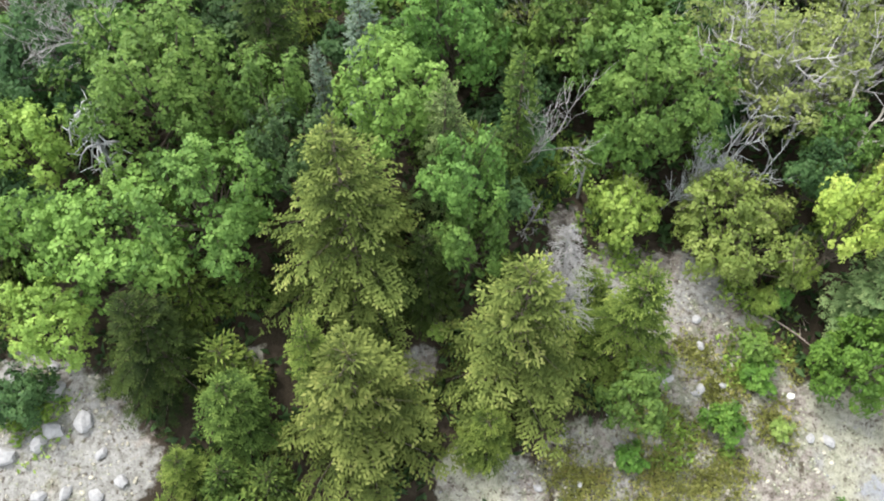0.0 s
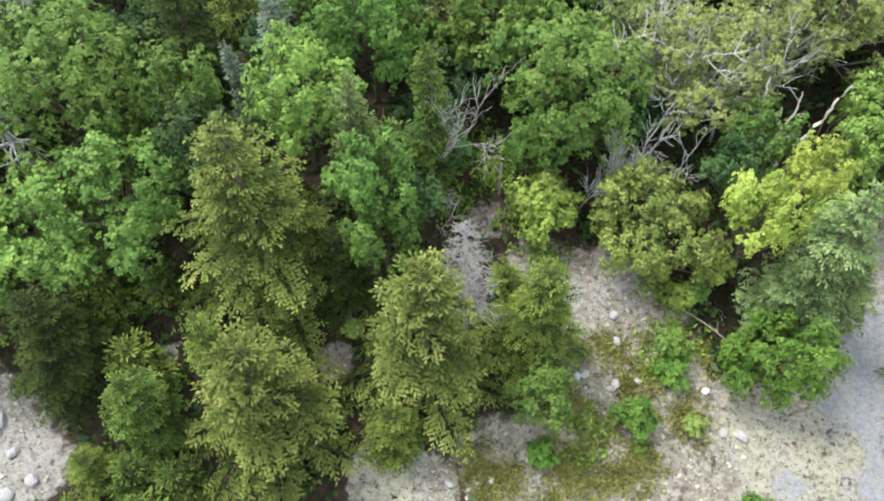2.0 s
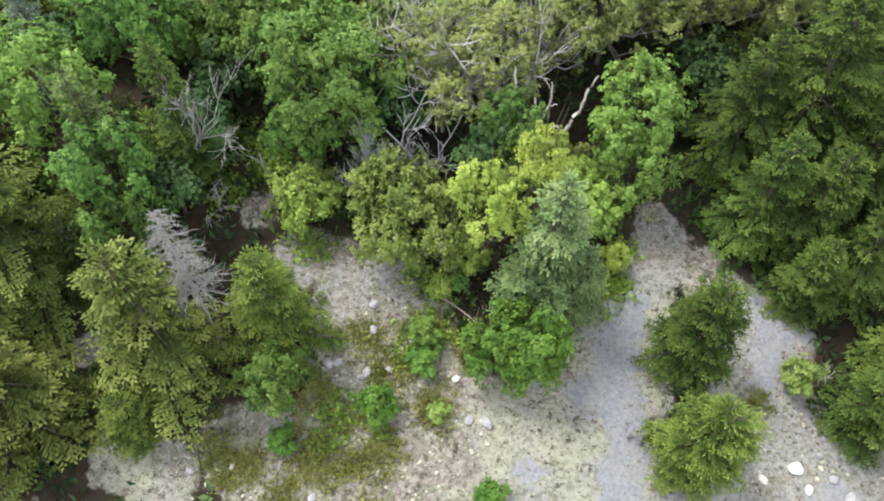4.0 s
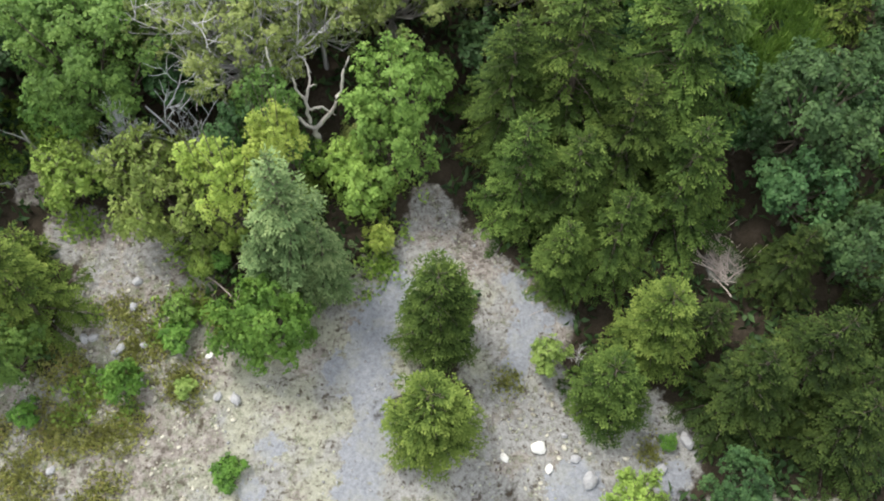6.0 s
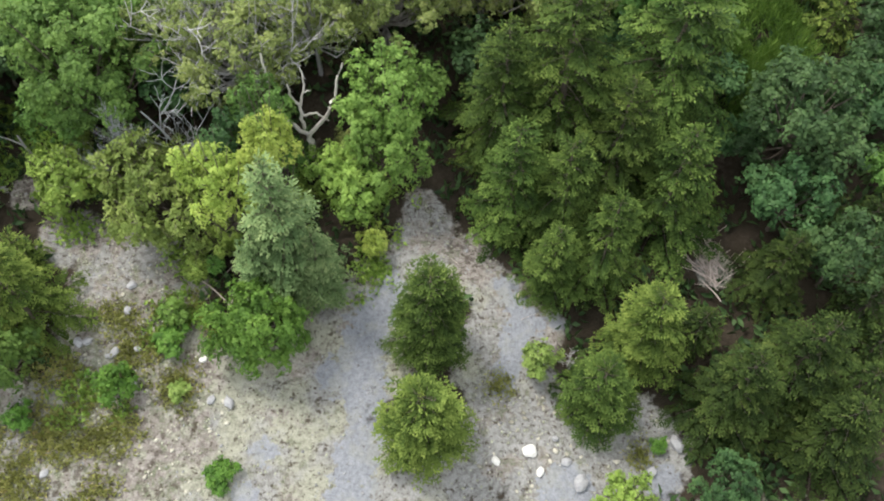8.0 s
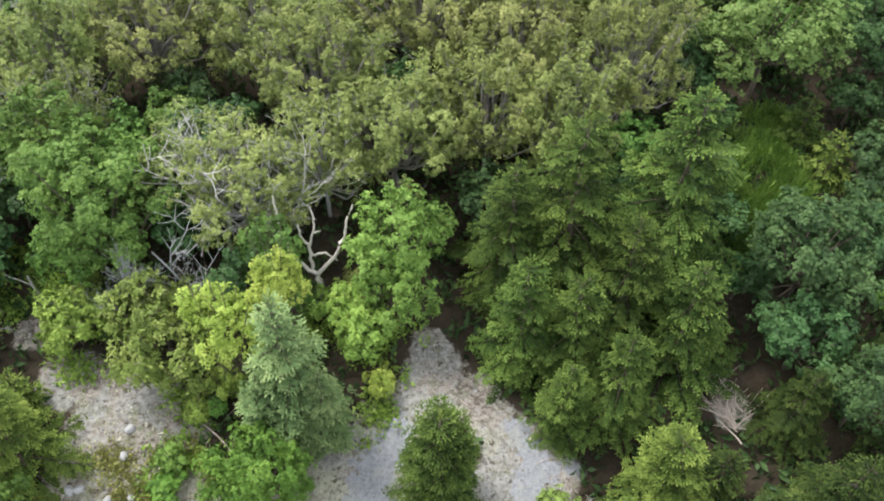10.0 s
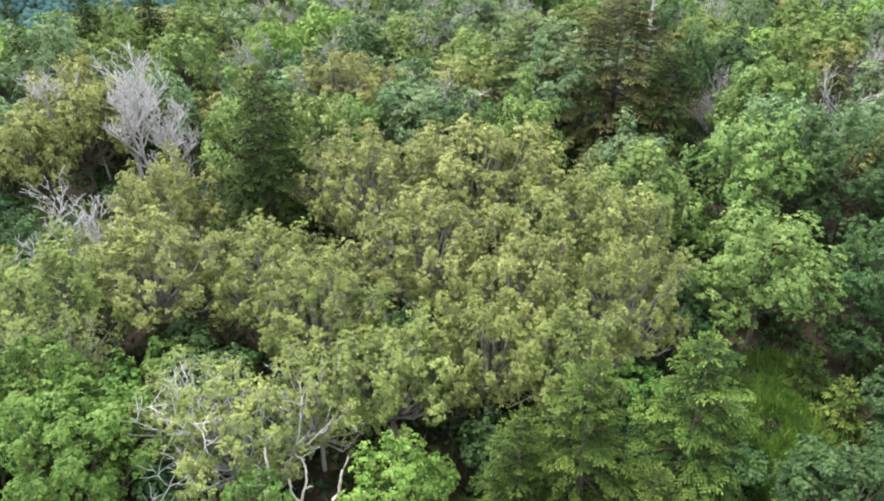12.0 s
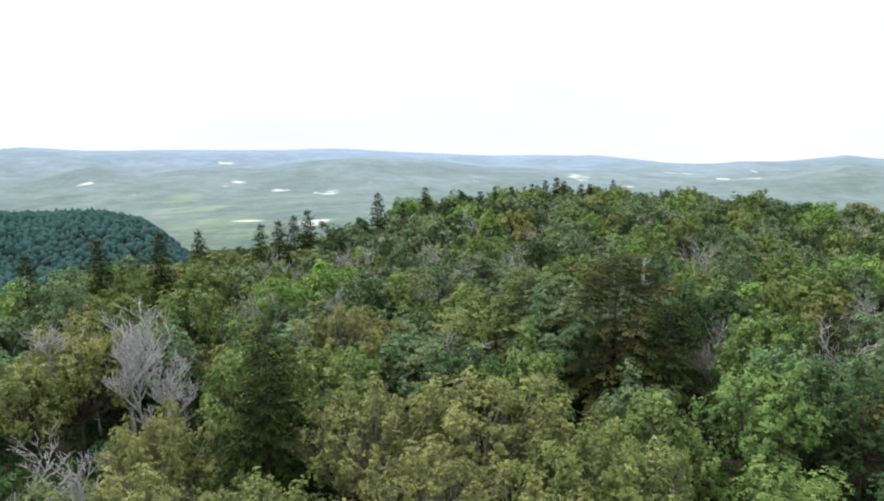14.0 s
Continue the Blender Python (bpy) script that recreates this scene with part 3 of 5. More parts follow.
def broadleaf_shape(seed, r=1.6, tall=1.0, leaf=0.12, cover=1.0, lobe=0.46, stem=1.5, twiggy=0.0, low=-0.55, rise=1.3, star=6, limbed=True):
    """A crown of ascending leafy lobes on forking limbs, its middle at height stem; leaves stand in stars at the shoots' ends.
    Gives wood and leaf arrays and a tone for every shoot."""
    rng = np.random.default_rng(seed)
    count = max(10, int(27 * (r / 1.6) ** 2 * (0.46 / lobe) ** 2))
    turns = np.arange(count) * 2.39996 + rng.normal(0, 0.30, count)
    level = np.clip(low + (1 - low) * (np.arange(count) + 0.5) / count + rng.normal(0, 0.07, count), low, 0.99)
    d = np.stack([np.cos(turns) * np.sqrt(1 - level**2), np.sin(turns) * np.sqrt(1 - level**2), level], 1)
    lumps = 1 + 0.22 * np.sin(d[:, 0] * 3.1 + seed) * np.cos(d[:, 1] * 3.7 + 1.7 * seed) + 0.14 * np.sin(d[:, 0] * 7 + d[:, 2] * 5 + seed)
    depth = rng.uniform(0.42, 1.12, count) ** 0.6
    sizes = lobe * rng.uniform(0.62, 1.38, count)
    centres = d * (lumps * depth * (r - lobe * 0.75))[:, None] * [1, 1, tall] + [0, 0, stem]
    axis = unit(d * [0.75, 0.75, 0.25] + [0, 0, 0.75] + rng.normal(0, 0.22, d.shape))
    per = (30 * cover * (sizes / 0.46) ** 2 * (0.12 / leaf) ** 2 * (6 / star)).astype(int) + 4
    which = np.repeat(np.arange(count), per)
    n = len(which)
    way = unit(rng.normal(0, 1, (n, 3)) + axis[which] * 0.55 + d[which] * 0.35)
    far = sizes[which] * rng.uniform(0.30, 1.30, n) ** 0.85
    lift = np.sum(way * axis[which], 1)
    ease = 1 - 0.38 * np.clip(lift, 0, 1) ** 2
    spot = centres[which] + (way - axis[which] * lift[:, None]) * (far * ease)[:, None] + axis[which] * (lift * far * rise)[:, None]
    normal = unit(way * 0.55 + d[which] * 0.25 + [0, 0, 0.6] + rng.normal(0, 0.28, (n, 3)))
    first = unit(np.cross(normal, rng.normal(0, 1, (n, 3))))
    second = np.cross(normal, first)
    turn = (np.arange(star) * 2 * math.pi / star)[None, :] + rng.normal(0, 0.28, (n, star))
    along = first[:, None] * np.cos(turn)[..., None] + second[:, None] * np.sin(turn)[..., None] - normal[:, None] * rng.uniform(-0.15, 0.55, (n, star, 1))
    along = unit(along).reshape(-1, 3)
    size = leaf * rng.uniform(0.65, 1.25, n * star)
    face = unit(np.repeat(normal, star, 0) + rng.normal(0, 0.25, (n * star, 3)))
    leaves = blades(np.repeat(spot, star, 0) + along * size[:, None] * 0.15, along, face, size, size * rng.uniform(0.58, 0.82, n * star), 0.18)
    tone = np.clip(0.5 * rng.random(count)[which] + 0.5 * rng.random(n), 0, 1)
    fork = np.array([0, 0, max(0.15, stem - r * tall * 0.75)])
    limbs = [(np.array([[0, 0, -0.2], [rng.normal(0, 0.04), rng.normal(0, 0.04), fork[2] * 0.6], fork]), 0.035 + 0.03 * r, 0.03 + 0.02 * r)]
    if not limbed:
        limbs.append((np.array([fork, [0.03, 0.02, stem], [0, 0, stem + r * tall * 0.6]]), 0.03, 0.01))
    for c, s, a in zip(centres, sizes, axis) if limbed else ():
        start = fork + (c - fork) * rng.uniform(0, 0.25) * [0.3, 0.3, 1]
        bend = start * 0.45 + c * 0.55 + np.array([0, 0, -0.12 * r]) + rng.normal(0, 0.06 * r, 3)
        limbs.append((np.array([start, bend, c, c + a * s * rise * 0.8]), 0.012 + 0.014 * r, 0.005))
        for _ in range(int(twiggy * 6)):
            w = unit(rng.normal(0, 1, 3) + a * 1.3)
            kink = c + w * s * 0.7 + rng.normal(0, 0.06, 3)
            limbs.append((np.array([c, kink, c + w * s * rng.uniform(1.1, 1.6) * rise * 0.85 + rng.normal(0, 0.08, 3)]), 0.010, 0.003))
    return tubes(limbs, 4), leaves, np.repeat(tone, star * 4)


def ladder_shape(seed, h=4.2, r=0.6):
    """A dead leaning trunk with short crooked limbs hanging on both sides."""
    rng = np.random.default_rng(seed)
    limbs = [(np.array([[0, 0, -0.2], [0.04, 0.05, h * 0.4], [-0.06, 0.1, h * 0.75], [-0.1, 0.12, h]]), 0.11, 0.04)]
    for q in range(26):
        z = h * rng.uniform(0.3, 0.98)
        az = q * 2.4 + rng.normal(0, 0.3)
        out = np.array([math.cos(az), math.sin(az), 0.0]) * r * rng.uniform(0.6, 1.2)
        pts = [np.array([0, 0.05, z]), np.array([0, 0.05, z + 0.05]) + out * 0.5, np.array([0, 0.05, z - 0.1]) + out * 0.9, np.array([0, 0.05, z - 0.45]) + out * 1.1 + rng.normal(0, 0.08, 3)]
        limbs.append((np.array(pts), 0.035, 0.012))
        for _ in range(2):
            way = rng.normal(0, 0.22, 3) + [0, 0, -0.1]
            limbs.append((np.array([pts[2], pts[2] + way * 0.6, pts[2] + way * 1.2]), 0.016, 0.008))
    return tubes(limbs, 5)


def bare_shape(seed, h=3.0, spread=0.75, levels=4, forks=4, thick=0.05, droop=0.0, crook=0.25, lean=(0, 0), fine=0.009, sides=4):
    """A leafless tree: limbs that fork and fork again."""
    rng = np.random.default_rng(seed)
    limbs = []

    def grow(start, way, length, radius, level):
        pts = [start]
        w = way
        for _ in range(4):
            w = unit(w + rng.normal(0, crook, 3) + [0, 0, 0.06 - droop * (levels - level) * 0.12])
            pts.append(pts[-1] + w * length / 4)
        pts = np.array(pts)
        limbs.append((pts, radius, radius * 0.45 if level else fine * 0.6))
        if level:
            for q in range(forks + int(rng.integers(0, 2))):
                s = rng.uniform(0.3, 1.0)
                spot = pts[min(4, int(s * 4))]
                az = rng.uniform(0, 2 * math.pi)
                side = np.array([math.cos(az), math.sin(az), 0.2])
                grow(spot, unit(w * (1 - spread * 0.6) + side * spread), length * rng.uniform(0.42, 0.68), max(radius * 0.52, fine), level - 1)

    grow(np.array([0, 0, -0.15]), unit(np.array([lean[0], lean[1], 1.0])), h * 0.55, thick, levels - 1)
    return tubes(limbs, sides)


def dead_conifer_shape(seed, h=2.6, r=0.6):
    """A dead fir: a bare stem hung with fine dry twigs."""
    rng = np.random.default_rng(seed)
    limbs = [(np.array([[0, 0, -0.15], [0.03, 0.02, h * 0.5], [0.0, 0.05, h * 0.9], [0.12, 0.0, h]]), 0.045, 0.012)]
    for q in range(190):
        z = h * (1 - 0.56 * rng.random() ** 1.1)
        az = q * 2.4 + rng.normal(0, 0.3)
        size = (r * (1 - z / h) ** 0.55 + 0.12) * rng.uniform(0.5, 1.15)
        out = np.array([math.cos(az), math.sin(az), rng.uniform(-0.45, 0.15)])
        a = np.array([0, 0, z])
        b = a + out * size - [0, 0, 0.18 * size]
        mid = (a + b) / 2 + [0, 0, 0.06]
        limbs.append((np.array([a, mid, b]), 0.009, 0.004))
        for _ in range(9):
            c = a + (b - a) * rng.uniform(0.25, 1.0) + [0, 0, 0.03]
            w = unit(out + rng.normal(0, 0.8, 3) - [0, 0, 0.25]) * size * rng.uniform(0.2, 0.5)
            limbs.append((np.array([c, c + w * 0.5 + [0, 0, 0.01], c + w]), 0.0065, 0.003))
    return tubes(limbs, 3)


WOOD, CROWN = {}, {}


def keep_shape(key, shape, reach, height):
    """reach: the crown's radius; height: a conifer's apex or the middle of a leafy crown."""
    wood, crown, tone = shape
    WOOD[key] = mesh_of(key + "_wood", *wood, BARK, True)
    CROWN[key] = mesh_of(key + "_crown", *crown, NEEDLE)
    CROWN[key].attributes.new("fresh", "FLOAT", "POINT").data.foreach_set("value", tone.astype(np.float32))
    REACH[key], HEIGHT[key] = reach, height


REACH, HEIGHT = {}, {}
for key, seed, h, r, gap, around, droop, power, blade, ragged in (
        ("spruce_a", 11, 6.0, 2.4, 0.37, 7, 0.38, 0.95, 1.0, 0.38), ("spruce_b", 12, 4.8, 1.75, 0.34, 7, 0.36, 0.92, 1.0, 0.38), ("spruce_c", 13, 4.6, 1.2, 0.30, 7, 0.32, 0.8, 0.95, 0.40),
        ("fir_a", 14, 3.4, 1.25, 0.25, 8, 0.16, 0.58, 0.9, 0.28), ("fir_b", 15, 2.6, 1.15, 0.25, 7, 0.15, 0.60, 0.9, 0.3), ("slim_a", 16, 4.6, 0.75, 0.26, 6, 0.25, 0.8, 0.9, 0.42),
        ("tall_a", 17, 6.2, 2.7, 0.38, 8, 0.42, 0.8, 1.1, 0.40), ("tall_b", 20, 6.0, 2.5, 0.38, 8, 0.42, 0.75, 1.1, 0.40), ("hemlock", 18, 8.0, 3.8, 0.46, 9, 0.42, 0.45, 1.7, 0.40), ("dark_fir", 19, 7.5, 2.6, 0.36, 8, 0.42, 0.85, 1.4, 0.30)):
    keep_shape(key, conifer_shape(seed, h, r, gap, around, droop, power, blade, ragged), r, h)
for key, r, seed in (("leafy_a", 0.9, 21), ("leafy_b", 1.2, 22), ("leafy_c", 1.6, 23), ("leafy_d", 1.6, 24), ("leafy_e", 2.0, 25), ("leafy_f", 2.1, 26)):
    keep_shape(key, broadleaf_shape(seed, r, 1.0, 0.115, 1.1, 0.28 + 0.095 * r, 1.35 * r, 0.1, -0.7), r, 1.35 * r)
for key, seed, r, tall, leaf, cover, lobe, stem, twiggy, low, rise, star in (
        ("open_a", 31, 1.9, 0.85, 0.085, 0.45, 0.34, 2.2, 0.6, -0.5, 1.4, 5), ("open_b", 32, 2.2, 0.85, 0.088, 0.95, 0.34, 2.4, 0.4, -0.45, 1.5, 5), ("open_c", 33, 1.4, 0.8, 0.085, 0.75, 0.32, 1.7, 0.4, -0.5, 1.4, 5),
        ("open_d", 34, 2.2, 0.95, 0.088, 0.9, 0.31, 2.5, 0.5, -0.45, 1.6, 5),
        ("bush_a", 41, 0.9, 0.65, 0.11, 1.1, 0.28, 0.45, 0.3, -0.2, 1.2, 6), ("bush_b", 42, 0.55, 0.7, 0.085, 1.1, 0.20, 0.30, 0.2, -0.2, 1.1, 6), ("bush_d", 44, 1.25, 0.9, 0.09, 1.3, 0.34, 0.9, 0.0, -0.6, 1.1, 6), ("bush_c", 43, 1.3, 0.62, 0.072, 1.1, 0.23, 0.6, 0.6, -0.25, 1.2, 5)):
    keep_shape(key, broadleaf_shape(seed, r, tall, leaf, cover, lobe, stem, twiggy, low, rise, star), r, stem)
PLANTED = []


def plant(name, key, x, y, r, h, leaves, label, category, group="", turn=None, wood=None):
    """One tree or bush: r is its crown's radius, h the apex of a conifer or the middle of a leafy crown, over the ground."""
    base = new(name)
    if turn is None:
        turn = (x * 73.1 + y * 41.7) % 360
    sx = r / REACH[key]
    sz = h / HEIGHT[key]
    if category != "conifer":
        sz = min(max(sz, 0.8 * sx), 1.25 * sx)
    base.matrix_basis = pose(x, y, ground(x, y) - 0.03, 0, 0, turn) @ Matrix.Diagonal((sx, sx, sz, 1))
    tagged(base, label, category, group)
    stem = part_of("trunk", WOOD[key], base, wood)
    crown = part_of("crown" if category != "bush" else "foliage", CROWN[key], base, leaves)
    stem.scale.z, crown.location.z = h / sz / HEIGHT[key], h / sz - HEIGHT[key]
    PLANTED.append((x, y, r))
    return base


# ---- trees round the clearing ----
EDGE_SPRUCE, EDGE_FIR, EDGE_LEAF = "conifers along the clearing", "small firs on the rock", "leafy trees along the clearing"


def spruce(key, x, y, r, h, leaves, label, group=EDGE_SPRUCE):
    return plant("spruce_tree", key, x, y, r, h, leaves, label, "conifer", group)


def fir(key, x, y, r, h, leaves, label, group=EDGE_FIR):
    return plant("fir_tree", key, x, y, r, h, leaves, label, "conifer", group)


def leafy(key, x, y, r, h, leaves, label, group=EDGE_LEAF):
    return plant("birch_tree" if key[:4] == "open" else "maple_tree", key, x, y, r, h, leaves, label, "tree", group, None, PINKWOOD if key in ("open_a", "open_c") else TWIGWOOD if key[:4] == "open" else None)


def bush(key, x, y, r, h, leaves, label, group="bushes on the rock"):
    return plant("bush", key, x, y, r, h, leaves, label, "bush", group)


spruce("spruce_a", -2.25, 9.55, 3.05, 6.40, PALE_NEEDLE, "broad pointed spruce with pale yellow-green bough tips")
spruce("spruce_b", -1.94, 6.00, 2.50, 4.75, PALE_NEEDLE, "dense spruce with straw-coloured new growth at its top")
spruce("spruce_b", 1.62, 7.35, 2.45, 5.30, PALE_NEEDLE, "olive spruce beside a dead grey fir")
fir("fir_b", 0.95, 5.75, 0.95, 1.90, FIR_NEEDLE, "low bright green fir at the foot of a spruce")
fir("spruce_b", 4.25, 7.95, 1.72, 4.30, FIR_NEEDLE, "green pointed fir at the edge of the bare rock")
spruce("spruce_a", -6.76, 7.35, 1.95, 3.85, DARK_NEEDLE, "shaded dark olive spruce under maples")
fir("spruce_c", -4.82, 6.00, 1.20, 3.00, NEEDLE, "small olive fir at the edge of the lichen")
fir("spruce_c", -2.95, 6.75, 0.92, 4.50, FIR_NEEDLE, "soft green young fir between larger spruces")
fir("fir_b", -6.10, 4.95, 0.75, 1.30, FIR_NEEDLE, "very small fir on the lichen")
spruce("slim_a", -3.26, 13.76, 0.50, 3.70, SILVER_NEEDLE, "slim blue-grey spruce among leafy crowns")
spruce("slim_a", -2.20, 14.60, 0.85, 4.60, SILVER_NEEDLE, "blue-grey spruce top over the canopy")
spruce("spruce_c", -0.09, 11.70, 1.10, 5.10, ASH_NEEDLE, "soft grey-green hemlock behind a maple")
spruce("slim_a", 1.67, 12.47, 0.85, 5.10, NEEDLE, "thin half-dead spruce with a bare grey top")
spruce("spruce_c", -4.77, 15.40, 1.40, 5.20, DARK_NEEDLE, "dark spruce deep in the wood")
spruce("spruce_b", -0.55, 9.30, 1.30, 3.20, DARK_NEEDLE, "dark olive spruce crowded by its neighbours")
spruce("spruce_b", 16.70, 11.20, 1.75, 4.20, NEEDLE, "olive spruce leaning over the path's end")
spruce("spruce_c", 17.75, 9.35, 1.10, 3.00, NEEDLE, "low olive spruce at the gravel's edge")
spruce("spruce_b", 19.10, 9.75, 1.60, 3.60, NEEDLE, "dark olive spruce among its neighbours")
leafy("leafy_f", -7.29, 13.40, 2.08, 2.60, MAPLE, "full green maple crown above spruces")
leafy("leafy_e", -5.80, 10.40, 1.85, 2.40, MAPLE, "full green maple crown over spruces")
leafy("leafy_d", -7.66, 9.50, 1.67, 2.20, FRESH, "light green maple crown at the wood's edge")
leafy("leafy_b", -9.28, 7.83, 1.00, 1.50, LIME, "yellow-green young maple at the wood's edge")
leafy("leafy_b", -9.70, 9.76, 1.05, 1.90, FRESH, "yellow-green maple with bare twigs")
leafy("leafy_b", -4.64, 13.10, 1.15, 2.50, MAPLE, "green maple crown among its neighbours")
leafy("leafy_b", -3.90, 11.60, 1.05, 2.60, SHADE, "dark green maple crown behind a spruce")
leafy("leafy_c", -1.53, 12.90, 1.45, 2.90, FRESH, "light yellow-green maple behind the spruces")
leafy("leafy_c", 0.10, 15.32, 1.41, 2.70, MAPLE, "green maple crown among its neighbours")
leafy("leafy_b", 0.36, 10.75, 1.05, 3.00, MAPLE, "small maple with bare twigs among its leaves")
leafy("leafy_b", 0.55, 9.90, 0.95, 1.90, MAPLE, "small maple beside a spruce")
leafy("leafy_f", 5.40, 13.35, 1.75, 2.50, MAPLE, "full maple with leaves in drooping fans")
leafy("leafy_b", -10.68, 12.21, 1.14, 1.80, LIME, "yellowish leafy crown near dead limbs")
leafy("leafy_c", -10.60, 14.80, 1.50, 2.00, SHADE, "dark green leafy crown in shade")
leafy("leafy_b", 3.31, 15.93, 1.37, 2.40, MAPLE, "green leafy crown among other trees")
leafy("leafy_a", 4.35, 12.90, 0.80, 1.50, MAPLE, "young maple beside the path into the wood")
leafy("open_c", 4.74, 11.90, 0.80, 0.80, LIME, "low leafy growth beside the path")
bush("bush_c", 7.39, 10.92, 1.79, 1.10, STRAW, "rounded yellow-green bush at the edge of the rock")
bush("bush_a", 4.70, 11.34, 0.92, 0.80, LIME, "yellow-green bush beside the path")
leafy("open_a", 9.06, 14.71, 2.03, 2.20, OLIVE, "thin olive tree with bare grey branches")
leafy("open_a", 11.05, 15.89, 1.68, 2.40, OLIVE, "thin olive tree with bare twigs")
leafy("leafy_b", 9.45, 11.90, 0.85, 2.10, SHADE, "dark green small maple")
leafy("leafy_a", 4.28, 6.35, 0.80, 1.50, MAPLE, "grey-green young maple at the foot of a fir", "bushes on the rock")
bush("bush_b", 6.71, 6.28, 0.58, 0.42, SHRUB, "round green bush on bare rock")
bush("bush_b", 7.85, 8.15, 0.45, 0.35, FRESH, "low green shrub on the rock")
bush("bush_b", 8.30, 9.40, 0.42, 0.40, LIME, "low bright shrub on brown duff")
bush("bush_b", 8.75, 9.55, 0.32, 0.40, FRESH, "low bright shrub below a spruce")
bush("bush_b", 7.80, 7.45, 0.50, 0.20, SHRUB, "flat green plants spreading on the rock")
bush("bush_b", 8.19, 6.19, 0.31, 0.16, STRAW, "low yellow bush beside a white stone")
bush("bush_b", 4.41, 5.41, 0.40, 0.28, SHRUB, "low green plant on the rock")
bush("bush_a", -10.20, 6.56, 0.81, 0.50, SHADE, "dark low bush among boulders")
bush("bush_b", -0.19, 8.25, 0.28, 0.60, LIME, "small bright sapling in a gap of the wood")
bush("bush_b", 17.36, 7.13, 0.55, 0.50, STRAW, "sparse yellow-green shrub beside a dark fir")
bush("bush_b", 20.45, 5.21, 0.25, 0.14, SHRUB, "tiny green plant on grey rock")
bush("bush_b", 9.46, 4.21, 0.47, 0.13, SHRUB, "flat green plant on pale lichen")
leafy("leafy_d", 13.30, 13.00, 1.30, 2.60, FRESH, "fresh green rounded maple beside a dead forked trunk")
leafy("leafy_b", 13.35, 12.10, 1.00, 1.60, FRESH, "fresh green low maple crown beside the path")
leafy("leafy_b", 10.63, 10.77, 0.76, 3.60, GOLD, "bright yellow-green maple top")
leafy("leafy_b", 9.45, 10.01, 0.90, 3.20, GOLD, "bright yellow-green maple above the clearing")
leafy("leafy_b", 10.00, 12.60, 0.92, 2.20, MAPLE, "green maple behind a yellow one")
bush("bush_a", 11.70, 12.30, 0.75, 0.70, LIME, "yellow-green bush at the foot of a dead trunk")
bush("bush_a", 10.35, 12.45, 0.70, 0.80, MAPLE, "green bush at the foot of a dead trunk")
bush("bush_b", 12.20, 13.10, 0.55, 0.40, OLIVE, "low olive bush on brown leaf litter")
bush("bush_a", 9.00, 10.00, 0.55, 0.90, LIME, "bright green bush below a spruce")
leafy("leafy_a", 12.45, 11.25, 0.85, 1.00, LIME, "leafy bush beside the gravel path")
bush("bush_b", 13.01, 10.24, 0.45, 0.40, GOLD, "yellowing bush beside the gravel path")
spruce("spruce_c", 10.95, 9.20, 1.50, 5.45, BLUE_NEEDLE, "grey-green spruce with a thin pale top")
spruce("spruce_c", 10.30, 8.80, 1.00, 3.20, BLUE_NEEDLE, "grey-green spruce grown into its neighbour")
spruce("spruce_c", 11.75, 8.85, 0.95, 3.30, BLUE_NEEDLE, "low grey-green spruce beside a taller one")
bush("bush_d", 10.20, 7.50, 1.30, 1.10, SHRUB, "dense bright green rounded bush below a spruce")
fir("fir_a", 14.60, 7.62, 1.30, 3.85, NEEDLE, "rounded olive fir on the gravel")
fir("fir_a", 14.45, 5.15, 1.42, 3.55, FIR_NEEDLE, "rounded light green fir on the gravel")
spruce("tall_a", 20.80, 13.95, 3.00, 6.70, NEEDLE, "tall olive spruce with layered boughs")
spruce("tall_b", 18.05, 13.60, 2.70, 6.10, NEEDLE, "tall olive spruce crowding its neighbour")
spruce("spruce_a", 19.40, 12.10, 2.30, 4.70, NEEDLE, "olive spruce wedged between taller ones")
spruce("spruce_b", 18.00, 11.00, 1.90, 3.90, NEEDLE, "low olive spruce under taller ones")
spruce("spruce_a", 16.40, 13.40, 2.20, 5.00, NEEDLE, "dark olive spruce beside the path")
spruce("spruce_b", 20.90, 11.20, 2.00, 4.20, NEEDLE, "broad dark olive spruce")
fir("fir_b", 18.75, 6.20, 1.30, 2.60, NEEDLE, "small dark fir with a dry twiggy top")
fir("fir_a", 20.05, 7.55, 1.30, 3.30, FIR_NEEDLE, "olive fir with one bare twig")
# DARK_NEEDLE puts the deep shade of this corner into the needles
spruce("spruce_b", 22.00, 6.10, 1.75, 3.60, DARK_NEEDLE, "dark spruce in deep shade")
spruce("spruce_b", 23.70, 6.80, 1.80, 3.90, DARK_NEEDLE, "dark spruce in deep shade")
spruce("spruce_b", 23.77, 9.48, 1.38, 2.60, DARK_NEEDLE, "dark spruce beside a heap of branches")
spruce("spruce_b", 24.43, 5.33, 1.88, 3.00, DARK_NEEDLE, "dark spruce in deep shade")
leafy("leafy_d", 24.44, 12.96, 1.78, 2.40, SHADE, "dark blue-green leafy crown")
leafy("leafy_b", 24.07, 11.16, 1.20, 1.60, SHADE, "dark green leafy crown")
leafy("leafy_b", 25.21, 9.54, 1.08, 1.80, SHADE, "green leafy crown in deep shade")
bush("bush_a", 19.37, 3.70, 0.70, 0.90, LIME, "bright green bush at the rock's edge")
leafy("leafy_b", 21.72, 3.93, 0.80, 1.20, SHADE, "green leafy bush at the rock's edge")
leafy("leafy_d", 4.91, 14.80, 1.75, 2.40, MAPLE, "full green maple beside bare branches")
